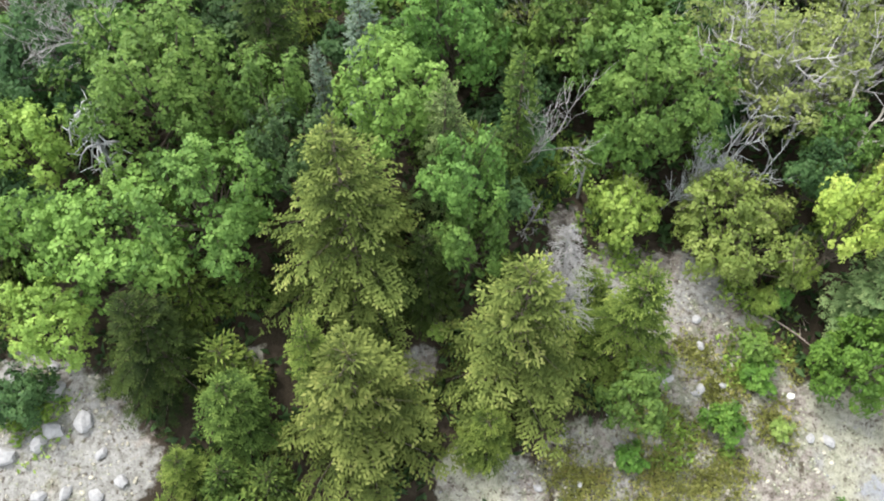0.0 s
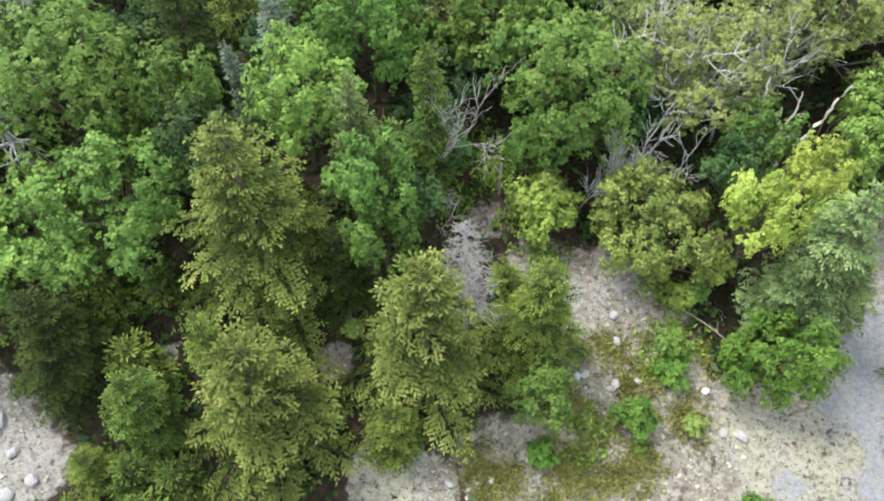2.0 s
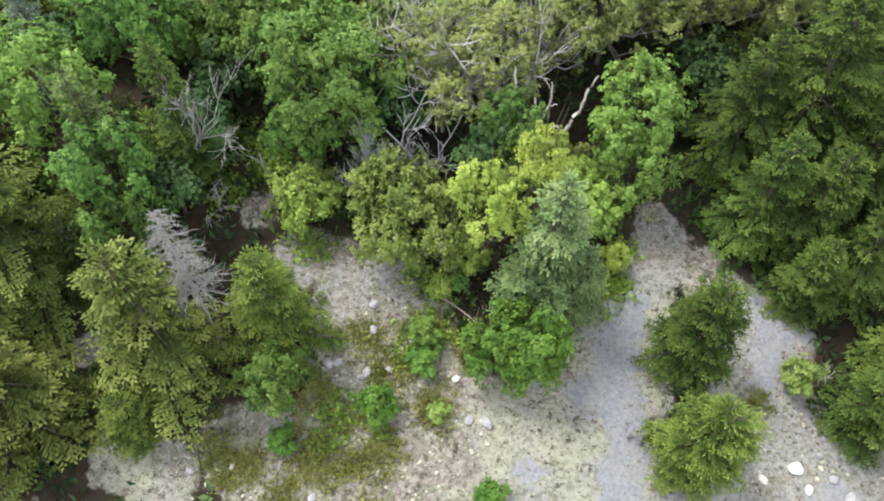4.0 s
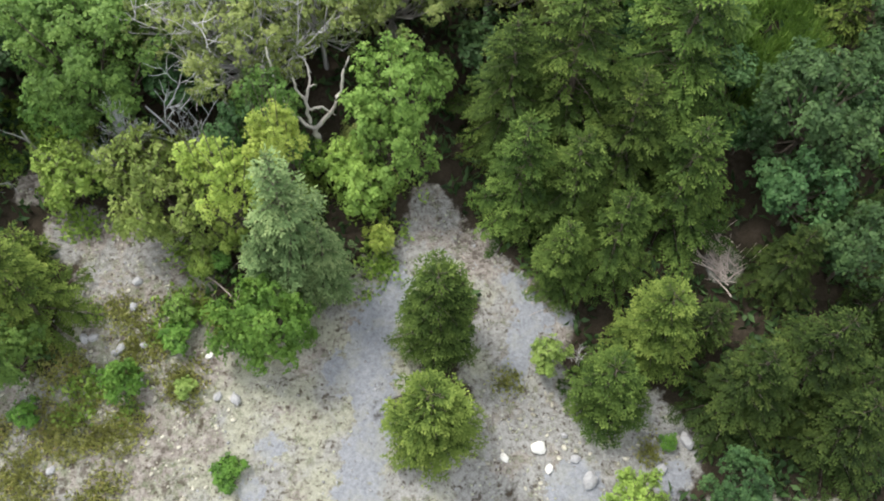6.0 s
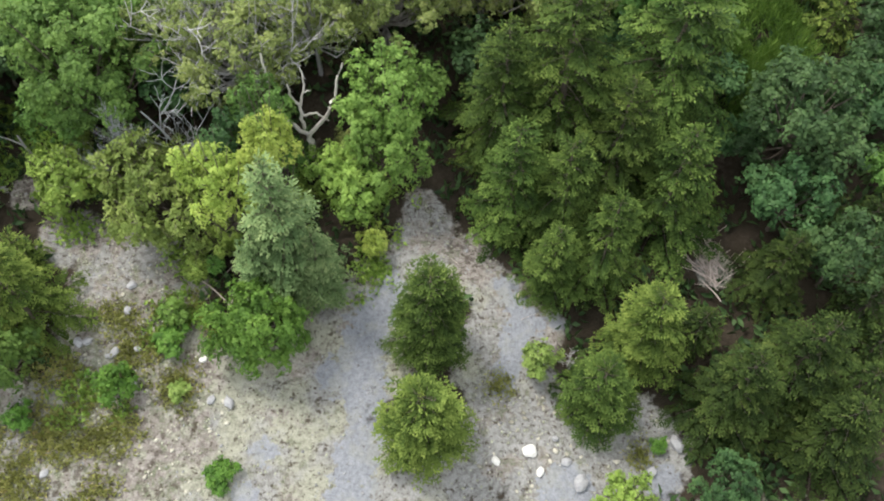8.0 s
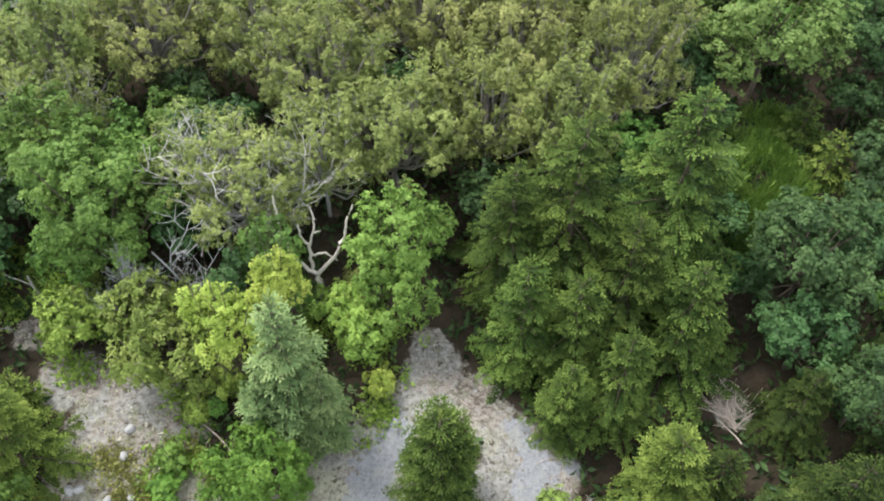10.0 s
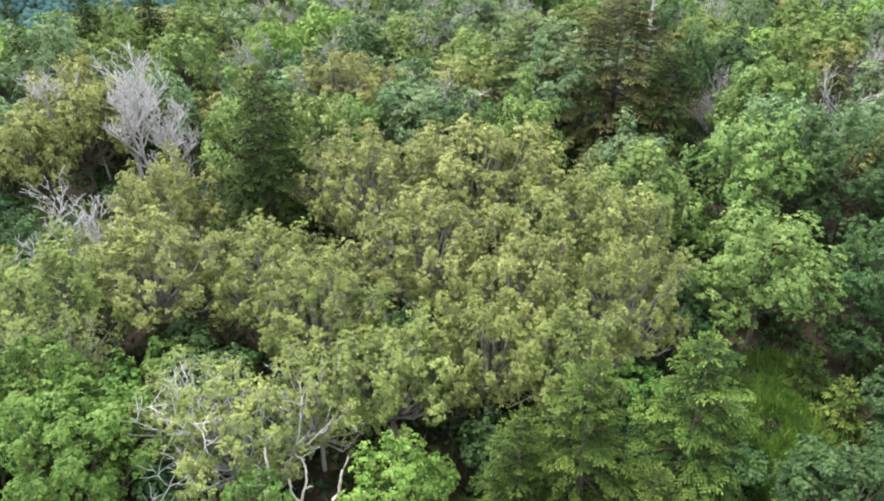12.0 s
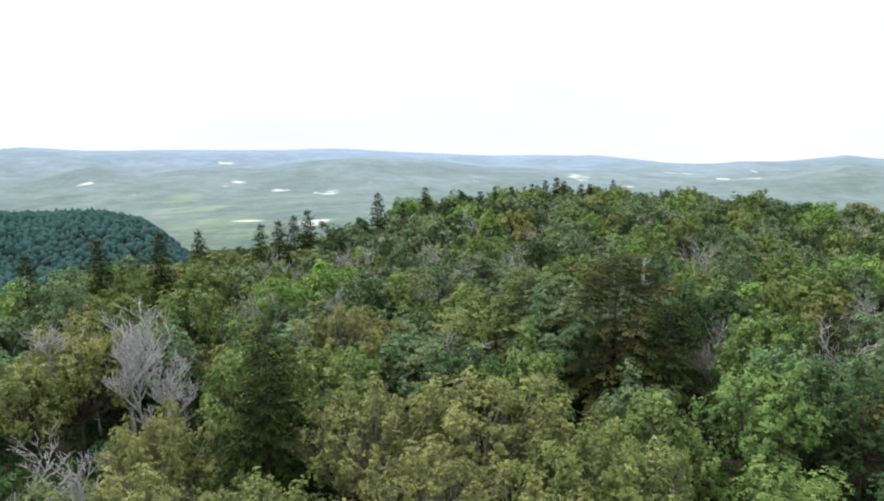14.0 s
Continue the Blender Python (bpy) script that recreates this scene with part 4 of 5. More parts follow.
leafy("open_a", 7.83, 15.81, 1.96, 2.00, OLIVE, "thin olive tree with bare grey branches")
leafy("open_b", 13.03, 16.80, 2.15, 2.40, OLIVE, "olive birch crown with fine twigs")
leafy("open_d", 10.69, 18.87, 2.16, 2.60, OLIVE, "olive birch crown with fine twigs")
leafy("open_b", 15.86, 17.73, 2.11, 2.50, OLIVE, "olive birch crown with fine twigs")
leafy("open_a", 3.09, 17.31, 1.51, 2.20, OLIVE, "yellowing olive crown of a small tree")
leafy("open_b", 15.86, 27.31, 3.44, 3.20, BIRCH, "large olive birch crown above its neighbours")
leafy("open_d", 11.33, 26.58, 2.70, 3.00, BIRCH, "olive birch crown with fine bare twigs")
leafy("open_b", 19.20, 23.70, 2.66, 3.00, OLIVE, "olive birch crown with fine bare twigs")
leafy("open_d", 13.90, 22.36, 2.55, 2.80, BIRCH, "olive birch crown with fine bare twigs")
leafy("open_b", 16.87, 20.47, 2.38, 2.80, BIRCH, "olive birch crown with fine bare twigs")
leafy("open_d", 8.56, 21.44, 2.29, 2.40, OLIVE, "olive birch crown with fine bare twigs")
leafy("open_b", 3.86, 25.33, 2.06, 2.80, BIRCH, "yellowing olive birch crown with bare twigs")
leafy("open_d", 4.74, 21.02, 2.44, 2.60, BIRCH, "olive birch crown with fine bare twigs")
leafy("open_b", 2.35, 19.70, 2.14, 2.60, OLIVE, "olive birch crown with fine bare twigs")
leafy("open_d", 20.30, 19.80, 1.95, 2.60, OLIVE, "olive birch crown beside a tall spruce")
leafy("open_d", 20.60, 22.90, 2.10, 2.80, BIRCH, "tan-olive birch crown with fine bare twigs")
leafy("open_b", 18.10, 17.60, 1.80, 2.60, OLIVE, "olive birch crown behind spruces")
leafy("leafy_e", 22.36, 26.58, 2.35, 3.10, SOFT, "light green maple crown with spiky leaves")
leafy("leafy_f", 27.35, 28.65, 2.50, 3.20, SOFT, "green maple crown among its neighbours")
leafy("leafy_f", 25.51, 21.80, 2.45, 2.80, SOFT, "fresh green maple crown beside grass")
leafy("leafy_f", 31.44, 28.74, 2.87, 3.20, SHADE, "dark green leafy crown beside maples")
leafy("leafy_f", 29.55, 22.06, 1.96, 2.40, SHADE, "dark green leafy crown beside lighter maples")
leafy("leafy_d", 10.6, 29.8, 1.60, 2.60, MAPLE, "green maple crown among olive birches")
spruce("dark_fir", 7.38, 27.55, 3.20, 8.00, DARK_NEEDLE, "dark pointed fir standing over the canopy")
spruce("hemlock", 19.20, 41.60, 3.70, 7.00, ASH_NEEDLE, "large grey-green hemlock with layered boughs")
spruce("hemlock", 23.67, 39.15, 5.40, 8.20, RUSTY_NEEDLE, "very large brownish-olive hemlock thinning towards its top")
spruce("hemlock", 25.54, 35.58, 2.77, 6.40, DARK_NEEDLE, "dark hemlock grown into its neighbour")
leafy("leafy_f", 20.51, 38.90, 2.60, 3.40, HAZED_LEAF, "large dark green crown grown into a hemlock")
leafy("open_b", 9.32, 37.83, 3.03, 3.20, BIRCH, "olive leafy crown among green ones")


# low growth only in front of the two tall dark trees
PLANTED += [(5.0, 26.4, 2.0), (9.3, 26.1, 2.0), (7.1, 23.9, 2.4), (4.6, 28.6, 2.2), (10.0, 28.3, 1.5), (23.7, 35.1, 2.6), (19.6, 37.2, 3.0), (21.6, 34.6, 2.8), (16.8, 38.6, 2.0), (25.2, 32.6, 2.0)]


# ---- dead trees and fallen wood ----
def dead_tree(name, arrays, x, y, wood, label, turn=0, size=1.0, tilt=0.0, group="dead trees", clear=0.3):
    ob = new(name, mesh_of(name, *arrays, wood, True))
    ob.matrix_basis = pose(x, y, ground(x, y), tilt, 0, turn) @ Matrix.Scale(size, 4)
    PLANTED.append((x, y, clear))
    return tagged(ob, label, "dead tree", group)


dead_tree("dead_fir", dead_conifer_shape(51, 5.1, 0.95), 2.66, 7.85, DEADWOOD, "dead grey fir with fine bare twigs beside a spruce", 20, 1.0, -7)


def forked_trunk():
    """The stout dead trunk with three bare arms."""
    rng = np.random.default_rng(52)
    arms = [([(-0.04, 0.0, -0.2), (0.06, -0.05, 0.68), (0.0, 0.01, 1.01)], 0.14, 0.11),
            ([(0.0, 0.01, 1.01), (-0.4, 0.14, 1.21), (-0.66, 0.14, 1.87), (-0.86, 0.27, 2.37), (-0.9, 0.43, 3.0), (-0.91, 0.53, 3.48)], 0.085, 0.03),
            ([(-0.09, 0.08, 1.17), (-0.08, 0.2, 1.81), (-0.3, 0.29, 2.15), (-0.35, 0.32, 2.63)], 0.075, 0.03),
            ([(-0.1, 0.23, 1.9), (0.08, 0.31, 2.55), (0.04, 0.44, 3.06)], 0.05, 0.02),
            ([(0.05, 0.01, 1.02), (0.53, 0.17, 1.54), (0.84, 0.28, 2.18), (0.96, 0.36, 2.72), (1.17, 0.41, 3.3)], 0.085, 0.03),
            ([(-0.09, 0.17, 1.63), (0.3, 0.12, 1.74), (0.6, 0.17, 1.38)], 0.05, 0.025),
            ([(-0.86, 0.27, 2.37), (-1.09, 0.36, 2.52)], 0.03, 0.012),
            ([(0.05, 0.28, 2.38), (0.25, 0.24, 2.47)], 0.025, 0.012)]
    lines = []
    for pts, a, c in arms:
        pts = np.array(pts, float)
        s = np.linspace(0, len(pts) - 1, 4 * len(pts) - 3)
        fine = np.stack([np.interp(s, np.arange(len(pts)), pts[:, q]) for q in range(3)], 1)
        fine[1:-1] += rng.normal(0, 0.022, fine[1:-1].shape)
        lines.append((fine, a * 0.75, c * 0.8))
    return tubes(lines, 7)


def dead_mast(h):
    """A bare straight stem with short broken stubs."""
    rng = np.random.default_rng(68)
    lines = [(np.array([[0, 0, -0.2], [0.05, 0, h * 0.5], [0.12, 0.05, h]]), 0.17, 0.06)]
    for q in range(9):
        z, az = h * (0.5 + 0.055 * q), q * 2.4
        way = np.array([math.cos(az), math.sin(az), 0.25]) * rng.uniform(0.3, 0.8)
        lines.append((np.array([[0.08, 0, z], [0.08, 0, z] + way * 0.5, [0.08, 0, z + 0.1] + way]), 0.035, 0.012))
    return tubes(lines, 6)


dead_tree("dead_tree", forked_trunk(), 11.05, 13.0, BLEACHED, "dead pale forked trunk without bark")
dead_tree("dead_tree", ladder_shape(153, 3.0, 0.50), -8.9, 12.3, SILVER_WOOD, "dead grey trunk hung with crooked broken limbs", 10, clear=2.3)
dead_tree("dead_tree", bare_shape(54, 6.0, 0.7, 5, 4, 0.05, fine=0.006), -9.6, 15.0, DEADWOOD, "dead grey tree with a spread of fine twigs", 60, clear=1.2)
dead_tree("dead_shrub", bare_shape(55, 4.6, 0.42, 4, 7, 0.028, 0, 0.08, (0.10, 0.05), 0.0065), 5.75, 12.0, SILVER_WOOD, "dead grey shrub with fanned fine twigs", 0, 0.88, clear=1.5)
dead_tree("dead_shrub", bare_shape(56, 4.6, 0.68, 4, 4, 0.045, 0.1, 0.26, (0.05, 0), 0.010), 7.75, 12.3, SILVER_WOOD, "dead grey shrub with crooked limbs", 80, 1.08, clear=1.5)
dead_tree("dead_tree", bare_shape(57, 6.4, 0.78, 4, 4, 0.065, 0, 0.20, fine=0.013), 8.3, 14.2, PINKWOOD, "bare grey branches over an olive crown", 30)
dead_tree("dead_tree", bare_shape(61, 6.2, 0.8, 4, 4, 0.06, 0, 0.20, fine=0.012), 9.7, 14.1, PINKWOOD, "bare grey branches among olive leaves", 200)
dead_tree("dead_tree", bare_shape(58, 5.4, 0.35, 4, 4, 0.035, fine=0.006), 1.55, 12.9, DEADWOOD, "dead grey treetop over a thin spruce", 120)
dead_tree("dead_shrub", bare_shape(59, 2.2, 0.9, 4, 3, 0.035, 0.6, 0.3), 2.2, 11.6, DEADWOOD, "dead lower boughs of a thin spruce", 150)
dead_tree("dead_tree", bare_shape(60, 3.2, 0.4, 2, 1, 0.06, 0, 0.10), 3.6, 12.4, DEADWOOD, "dead leaning pole beside the path into the wood", 20, 1.0, 6)
dead_tree("dead_shrub", bare_shape(62, 1.0, 0.9, 4, 3, 0.02, 0.4), 14.05, 6.55, DEADWOOD, "small dead twigs at the foot of a fir", 0)
dead_tree("dead_shrub", bare_shape(63, 1.4, 0.9, 4, 3, 0.02, 0.2), 18.2, 6.9, DEADWOOD, "dry twigs in the top of a small fir", 0)
dead_tree("dead_tree", bare_shape(64, 9.2, 0.55, 5, 3, 0.11, 0, 0.14, fine=0.016), -1.1, 35.0, PINKWOOD, "large dead tree with a haze of bare grey twigs", 0, 1.15, clear=1.4)
dead_tree("dead_tree", bare_shape(65, 8.2, 0.55, 5, 4, 0.10, 0, 0.14, fine=0.014), 0.7, 32.5, PINKWOOD, "dead tree with a haze of bare grey twigs", 70, 1.2, clear=1.4)
dead_tree("dead_tree", bare_shape(166, 7.0, 0.6, 5, 5, 0.08, 0, 0.14, fine=0.010), 2.6, 31.0, PINKWOOD, "dead tree with a haze of bare grey twigs", 30, 1.15, clear=1.2)
dead_tree("dead_tree", bare_shape(66, 7.6, 0.6, 5, 4, 0.09, 0, 0.16, fine=0.015), -5.0, 33.5, PINKWOOD, "dead tree with bare grey twigs", 140)
dead_tree("dead_tree", bare_shape(69, 5.8, 0.65, 5, 4, 0.07, 0, 0.16, fine=0.011), -0.6, 24.0, PINKWOOD, "dead tree with pale bare twigs", 20)
dead_tree("dead_tree", bare_shape(169, 5.8, 0.65, 5, 4, 0.07, 0, 0.16, fine=0.011), 1.9, 23.0, PINKWOOD, "dead tree with pale bare twigs", 120)
dead_tree("dead_tree", bare_shape(67, 7.5, 0.6, 4, 4, 0.09, 0, 0.2, fine=0.016), 3.8, 44.0, DEADWOOD, "dead tree with bare pale limbs", 200)
dead_tree("dead_mast", dead_mast(7.6), 26.0, 42.6, DEADWOOD, "tall bare dead mast beside a hemlock", 0)
dead_tree("dead_tree", bare_shape(168, 9.0, 0.8, 5, 3, 0.12, 0.2, 0.2, fine=0.014), 23.6, 41.6, PINKWOOD, "bare dead limbs inside a thinning hemlock", 40)
for k, (x, y, h) in enumerate(((20.5, 58.0, 6.0), (23.5, 66.0, 6.0), (12.0, 64.0, 6.0), (15.5, 56.0, 5.5), (36.0, 60.0, 6.0), (40.0, 42.0, 5.5), (33.0, 37.0, 5.5), (8.0, 60.0, 6.0), (55.0, 70.0, 6.0), (28.0, 36.0, 5.0), (-8.0, 30.0, 4.5))):
    dead_tree("dead_tree", bare_shape(70 + k, h * 1.3, 0.6, 4, 5, 0.07, 0, 0.18, fine=0.015, sides=3), x, y, DEADWOOD if k % 2 else PINKWOOD, "bare dead tree standing out of the canopy", k * 50)


def stick(rng, length, radius):
    pts = [np.zeros(3)]
    way = np.array([1.0, 0, 0])
    for _ in range(4):
        way = unit(way + rng.normal(0, 0.12, 3) * [1, 1, 0.3])
        pts.append(pts[-1] + way * length / 4)
    return tubes([(np.array(pts), radius, radius * 0.4)], 5)


rng = np.random.default_rng(5)
brush_pile = new("brush_pile")
brush_pile.location = (22.3, 10.0, ground(22.3, 10.0))
tagged(brush_pile, "heap of cut bare branches lying among dark spruces", "brush pile")
STICKS = [mesh_of("stick", *stick(rng, rng.uniform(0.6, 1.25), rng.uniform(0.010, 0.024)), LOGWOOD, True) for _ in range(8)]
for q in range(90):
    one = part_of("stick", STICKS[q % 8], brush_pile)
    one.matrix_basis = pose(rng.normal(0, 0.20), rng.normal(0, 0.50), 0.04 + 0.28 * rng.random(), rng.uniform(0, 360), rng.normal(0, 9), 105 + rng.normal(0, 30))
for x, y, turn, size in ((8.2, 9.3, -25, 1.3), (8.9, 9.4, 60, 0.7), (9.4, 8.8, 100, 0.8), (9.2, 8.6, 75, 0.7), (9.5, 9.0, 120, 0.6), (14.1, 8.2, 20, 0.6), (14.0, 8.0, -30, 0.5), (16.9, 9.0, 70, 0.8), (17.1, 8.7, 110, 0.7), (17.0, 8.4, 30, 0.6), (15.3, 9.9, 140, 0.6)):
    log = new("fallen_branch", STICKS[int(x * 7) % 8])
    log.matrix_basis = pose(x, y, ground(x, y) + 0.035, 0, 0, turn) @ Matrix.Scale(size, 4)
    tagged(log, "thin weathered branch lying on the ground", "branch", "fallen branches")


# ---- stones ----
def stone_mesh(seed, flat=0.6, detail=2):
    bm = bmesh.new()
    bmesh.ops.create_icosphere(bm, subdivisions=detail, radius=1.0)
    for v in bm.verts:
        d = v.co.normalized()
        v.co = d * (1 + 0.35 * noise.noise(d * 1.3 + Vector((seed, 0, 0))) + 0.12 * noise.noise(d * 3.5 + Vector((0, seed, 0))))
        v.co.z *= flat
    me = bpy.data.meshes.new("stone")
    bm.to_mesh(me)
    bm.free()
    me.materials.append(STONE)
    return me


STONES = [stone_mesh(s * 3.7, 0.55 + 0.08 * (s % 3)) for s in range(6)]


def stone(x, y, size, material, label, k):
    ob = new("stone", STONES[k % 6])
    ob.matrix_basis = pose(x, y, ground(x, y) + size * 0.22, 0, 0, k * 67) @ Matrix.Diagonal((size, size * 0.75, size, 1))
    ob.material_slots[0].link = "OBJECT"
    ob.material_slots[0].material = material
    return tagged(ob, label, "stone", "stones on the clearing")


for k, (x, y, size) in enumerate(((17.16, 5.04, 0.21), (17.4, 4.56, 0.13), (16.28, 4.79, 0.13), (8.67, 7.07, 0.11))):
    stone(x, y, size, WHITE_STONE, "clean white quartz stone on the gravel", k)
for k, (x, y, size) in enumerate(((5.40, 7.42, 0.15), (5.62, 7.45, 0.14), (6.39, 7.20, 0.15), (6.96, 7.28, 0.12), (6.52, 9.00, 0.15), (6.52, 8.31, 0.13), (6.25, 7.08, 0.11), (9.00, 6.06, 0.13), (9.45, 6.02, 0.17), (-3.6, 7.7, 0.12),
                                  (-9.66, 6.88, 0.27), (-9.88, 7.46, 0.17), (-9.99, 7.05, 0.20), (-8.83, 6.12, 0.30), (-9.55, 5.91, 0.28), (-9.83, 5.58, 0.24), (-7.71, 4.80, 0.19), (-9.60, 4.41, 0.18), (-8.97, 4.51, 0.18), (-8.24, 4.46, 0.20), (-10.75, 6.75, 0.45), (-10.66, 7.10, 0.28), (-10.6, 5.3, 0.3), (-8.3, 5.4, 0.16),
                                  (20.93, 5.31, 0.22), (18.07, 4.81, 0.14), (18.4, 4.3, 0.24), (17.81, 5.37, 0.10), (20.2, 4.6, 0.16), (3.2, 4.9, 0.10), (2.2, 4.8, 0.11), (5.2, 4.2, 0.12), (7.0, 6.4, 0.1))):
    stone(x, y, size, STONE, "grey weathered stone set in lichen", k + 2)


def lumps(count, seed, sizes, flat, keep, box, sink=0.3):
    """Many small rounded bits as one mesh, strewn where keep(x, y) allows."""
    rng = np.random.default_rng(seed)
    bm = bmesh.new()
    bmesh.ops.create_icosphere(bm, subdivisions=1, radius=1.0)
    v0 = np.array([v.co[:] for v in bm.verts])
    f0 = np.array([[v.index for v in f.verts] for f in bm.faces])
    bm.free()
    x, y = rng.uniform(box[0], box[1], count * 6), rng.uniform(box[2], box[3], count * 6)
    chosen = np.where(rng.random(count * 6) < keep(x, y))[0][:count]
    x, y = x[chosen], y[chosen]
    n = len(x)
    s = sizes[0] + (sizes[1] - sizes[0]) * rng.random(n) ** 3
    shape = v0[None] * (1 + rng.normal(0, 0.22, (n, len(v0), 1)))
    a = rng.uniform(0, 6.28, n)[:, None]
    vx = shape[..., 0] * np.cos(a) - shape[..., 1] * np.sin(a) * 0.75
    vy = shape[..., 0] * np.sin(a) + shape[..., 1] * np.cos(a) * 0.75
    v = np.stack([vx * s[:, None] + x[:, None], vy * s[:, None] + y[:, None], shape[..., 2] * s[:, None] * flat + (land(x, y) + s * flat * (0.5 - sink))[:, None]], -1)
    return v.reshape(-1, 3), (f0[None] + (np.arange(n) * len(v0))[:, None, None]).reshape(-1, 3)


def on_rock(x, y):
    return np.clip(openness(x, y) * 1.6 - 0.35, 0, 1) * (1 - inside(x, y, GRIT))


def on_grit(x, y):
    return np.clip(openness(x, y), 0, 1) * (0.12 + np.clip(wave(x, y, 1.3, 3), 0, 1) * 0.5)


CLEARING = (-12, 25, 0, 13)
tagged(new("lichen", mesh_of("lichen", *lumps(4500, 3, (0.015, 0.055), 0.22, lambda x, y: on_rock(x, y) * (0.25 + np.clip(wave(x, y, 1.7, 1) + 0.4, 0, 1)), CLEARING), LICHEN, True)), "pale cushions of reindeer lichen on the rock", "lichen", kind="stuff")
def on_cushions(x, y):
    """The stony field by the wood's edge and the head of the clearing."""
    return on_rock(x, y) * inside(x, y, ((-9.3, 5.0, 2.6), (-8.0, 4.4, 1.6), (6.3, 9.2, 1.4), (7.2, 8.2, 1.3), (6.2, 6.9, 1.3), (8.0, 5.0, 1.8), (18.3, 4.8, 2.2), (2.5, 4.8, 1.6)), 1.4)


tagged(new("lichen_cushions", mesh_of("lichen_cushions", *lumps(1500, 13, (0.02, 0.10), 0.35, on_cushions, CLEARING), PALE_LICHEN, True)), "rounded whitish cushions of lichen among stones", "lichen", kind="stuff")
tagged(new("gravel", mesh_of("gravel", *lumps(4200, 4, (0.012, 0.05), 0.5, on_grit, CLEARING), STONE)), "loose grey gravel and small stones", "gravel", kind="stuff")


def tufts(count, seed, keep, box, height, width, per=7, spread=0.06, lean=0.5):
    """Blades or small leaves standing in tufts, as one mesh."""
    rng = np.random.default_rng(seed)
    x, y = rng.uniform(box[0], box[1], count * 8), rng.uniform(box[2], box[3], count * 8)
    chosen = np.where(rng.random(count * 8) < keep(x, y))[0][:count]
    x, y = np.repeat(x[chosen], per), np.repeat(y[chosen], per)
    x, y = x + rng.normal(0, spread, len(x)), y + rng.normal(0, spread, len(x))
    base = np.stack([x, y, land(x, y) + rng.uniform(0, height * 0.4, len(x))], 1)
    along = unit(rng.normal(0, lean, base.shape) + [0, 0, 0.8])
    normal = np.cross(along, rng.normal(0, 1, base.shape))
    return blades(base, along, normal, height * rng.uniform(0.6, 1.3, len(x)), np.full(len(x), width), 0.2)


def patches(*spots):
    def keep(x, y):
        best = np.zeros_like(x)
        for a, b, r in spots:
            best = np.maximum(best, np.clip(1.2 - np.hypot(x - a, y - b) / r, 0, 1))
        return best * np.clip(0.6 + wave(x, y, 0.7, 6), 0, 1)
    return keep


tagged(new("grass", toned(mesh_of("grass", *tufts(1500, 6, patches((25.0, 17.5, 1.6), (24.6, 15.4, 1.4), (25.6, 19.5, 1.5)), (21, 29, 12, 22), 0.42, 0.03, 9, 0.1), GRASS), 28, 2)), "bright green grass in a gap of the wood", "grass", kind="stuff")
tagged(new("heath_plants", toned(mesh_of("heath_plants", *tufts(3400, 7, patches((5.0, 4.3, 1.3), (6.0, 3.8, 1.0), (3.2, 5.0, 0.9), (6.9, 7.4, 0.8), (8.6, 7.9, 0.6), (5.6, 5.1, 1.4), (6.6, 5.3, 0.9), (7.7, 7.6, 0.9), (7.9, 8.3, 0.6), (6.3, 7.9, 0.7), (8.1, 6.3, 0.7), (7.0, 6.2, 0.6), (5.2, 6.7, 0.8), (16.4, 6.6, 0.4), (20.0, 5.0, 0.4)), (2, 22, 3, 10), 0.11, 0.05, 8, 0.07, 0.9), HEATH), 28, 2)), "low olive heath plants creeping over the rock", "heath", kind="stuff")
tagged(new("undergrowth", toned(mesh_of("undergrowth", *tufts(3600, 8, patches((4.4, 12.0, 1.2), (3.6, 13.2, 1.2), (4.8, 11.0, 0.8), (7.9, 7.9, 0.9), (7.8, 8.8, 0.5), (5.6, 6.0, 0.7), (2.4, 13.0, 1.5), (12.9, 9.6, 0.6), (12.6, 9.0, 0.4), (-10.3, 6.3, 1.0), (10.5, 12.0, 1.2), (13.0, 11.4, 1.0), (8.4, 9.8, 1.0), (6.9, 6.0, 0.5)), (-12, 15, 4, 15), 0.16, 0.09, 8, 0.10, 1.1), LIME), 28, 2)), "low green leafy undergrowth", "undergrowth", kind="stuff")


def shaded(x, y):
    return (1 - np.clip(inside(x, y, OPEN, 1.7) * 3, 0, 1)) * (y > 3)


# the darkness of the wood's floor is put into these leaves
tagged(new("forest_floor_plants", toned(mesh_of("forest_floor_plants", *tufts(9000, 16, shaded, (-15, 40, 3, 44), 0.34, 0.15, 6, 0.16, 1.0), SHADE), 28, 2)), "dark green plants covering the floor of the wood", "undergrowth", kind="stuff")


# ---- the wood behind ----
for key, seed, r, tall, lobe in (("mid_a", 81, 2.2, 0.95, 0.52), ("mid_b", 82, 2.4, 0.90, 0.56), ("mid_c", 83, 2.0, 1.05, 0.48)):
    keep_shape(key, broadleaf_shape(seed, r, tall, 0.17, 1.0, lobe, 2.6, 0.1, -0.4, 1.2, 5), r, 2.6)
keep_shape("mid_spruce", conifer_shape(84, 5.5, 1.6, 0.36, 7, 0.32, 0.9, 1.7, 0.25), 1.6, 5.5)
keep_shape("spire", conifer_shape(88, 6.5, 1.35, 0.24, 7, 0.40, 0.85, 1.7, 0.35), 1.35, 6.5)
keep_shape("sapling_a", conifer_shape(85, 1.7, 0.85, 0.24, 6, 0.2, 0.75, 1.2, 0.35), 0.85, 1.7)
keep_shape("sapling_b", broadleaf_shape(86, 0.85, 1.0, 0.14, 0.9, 0.36, 1.1, 0.0, -0.4, limbed=False), 0.85, 1.1)
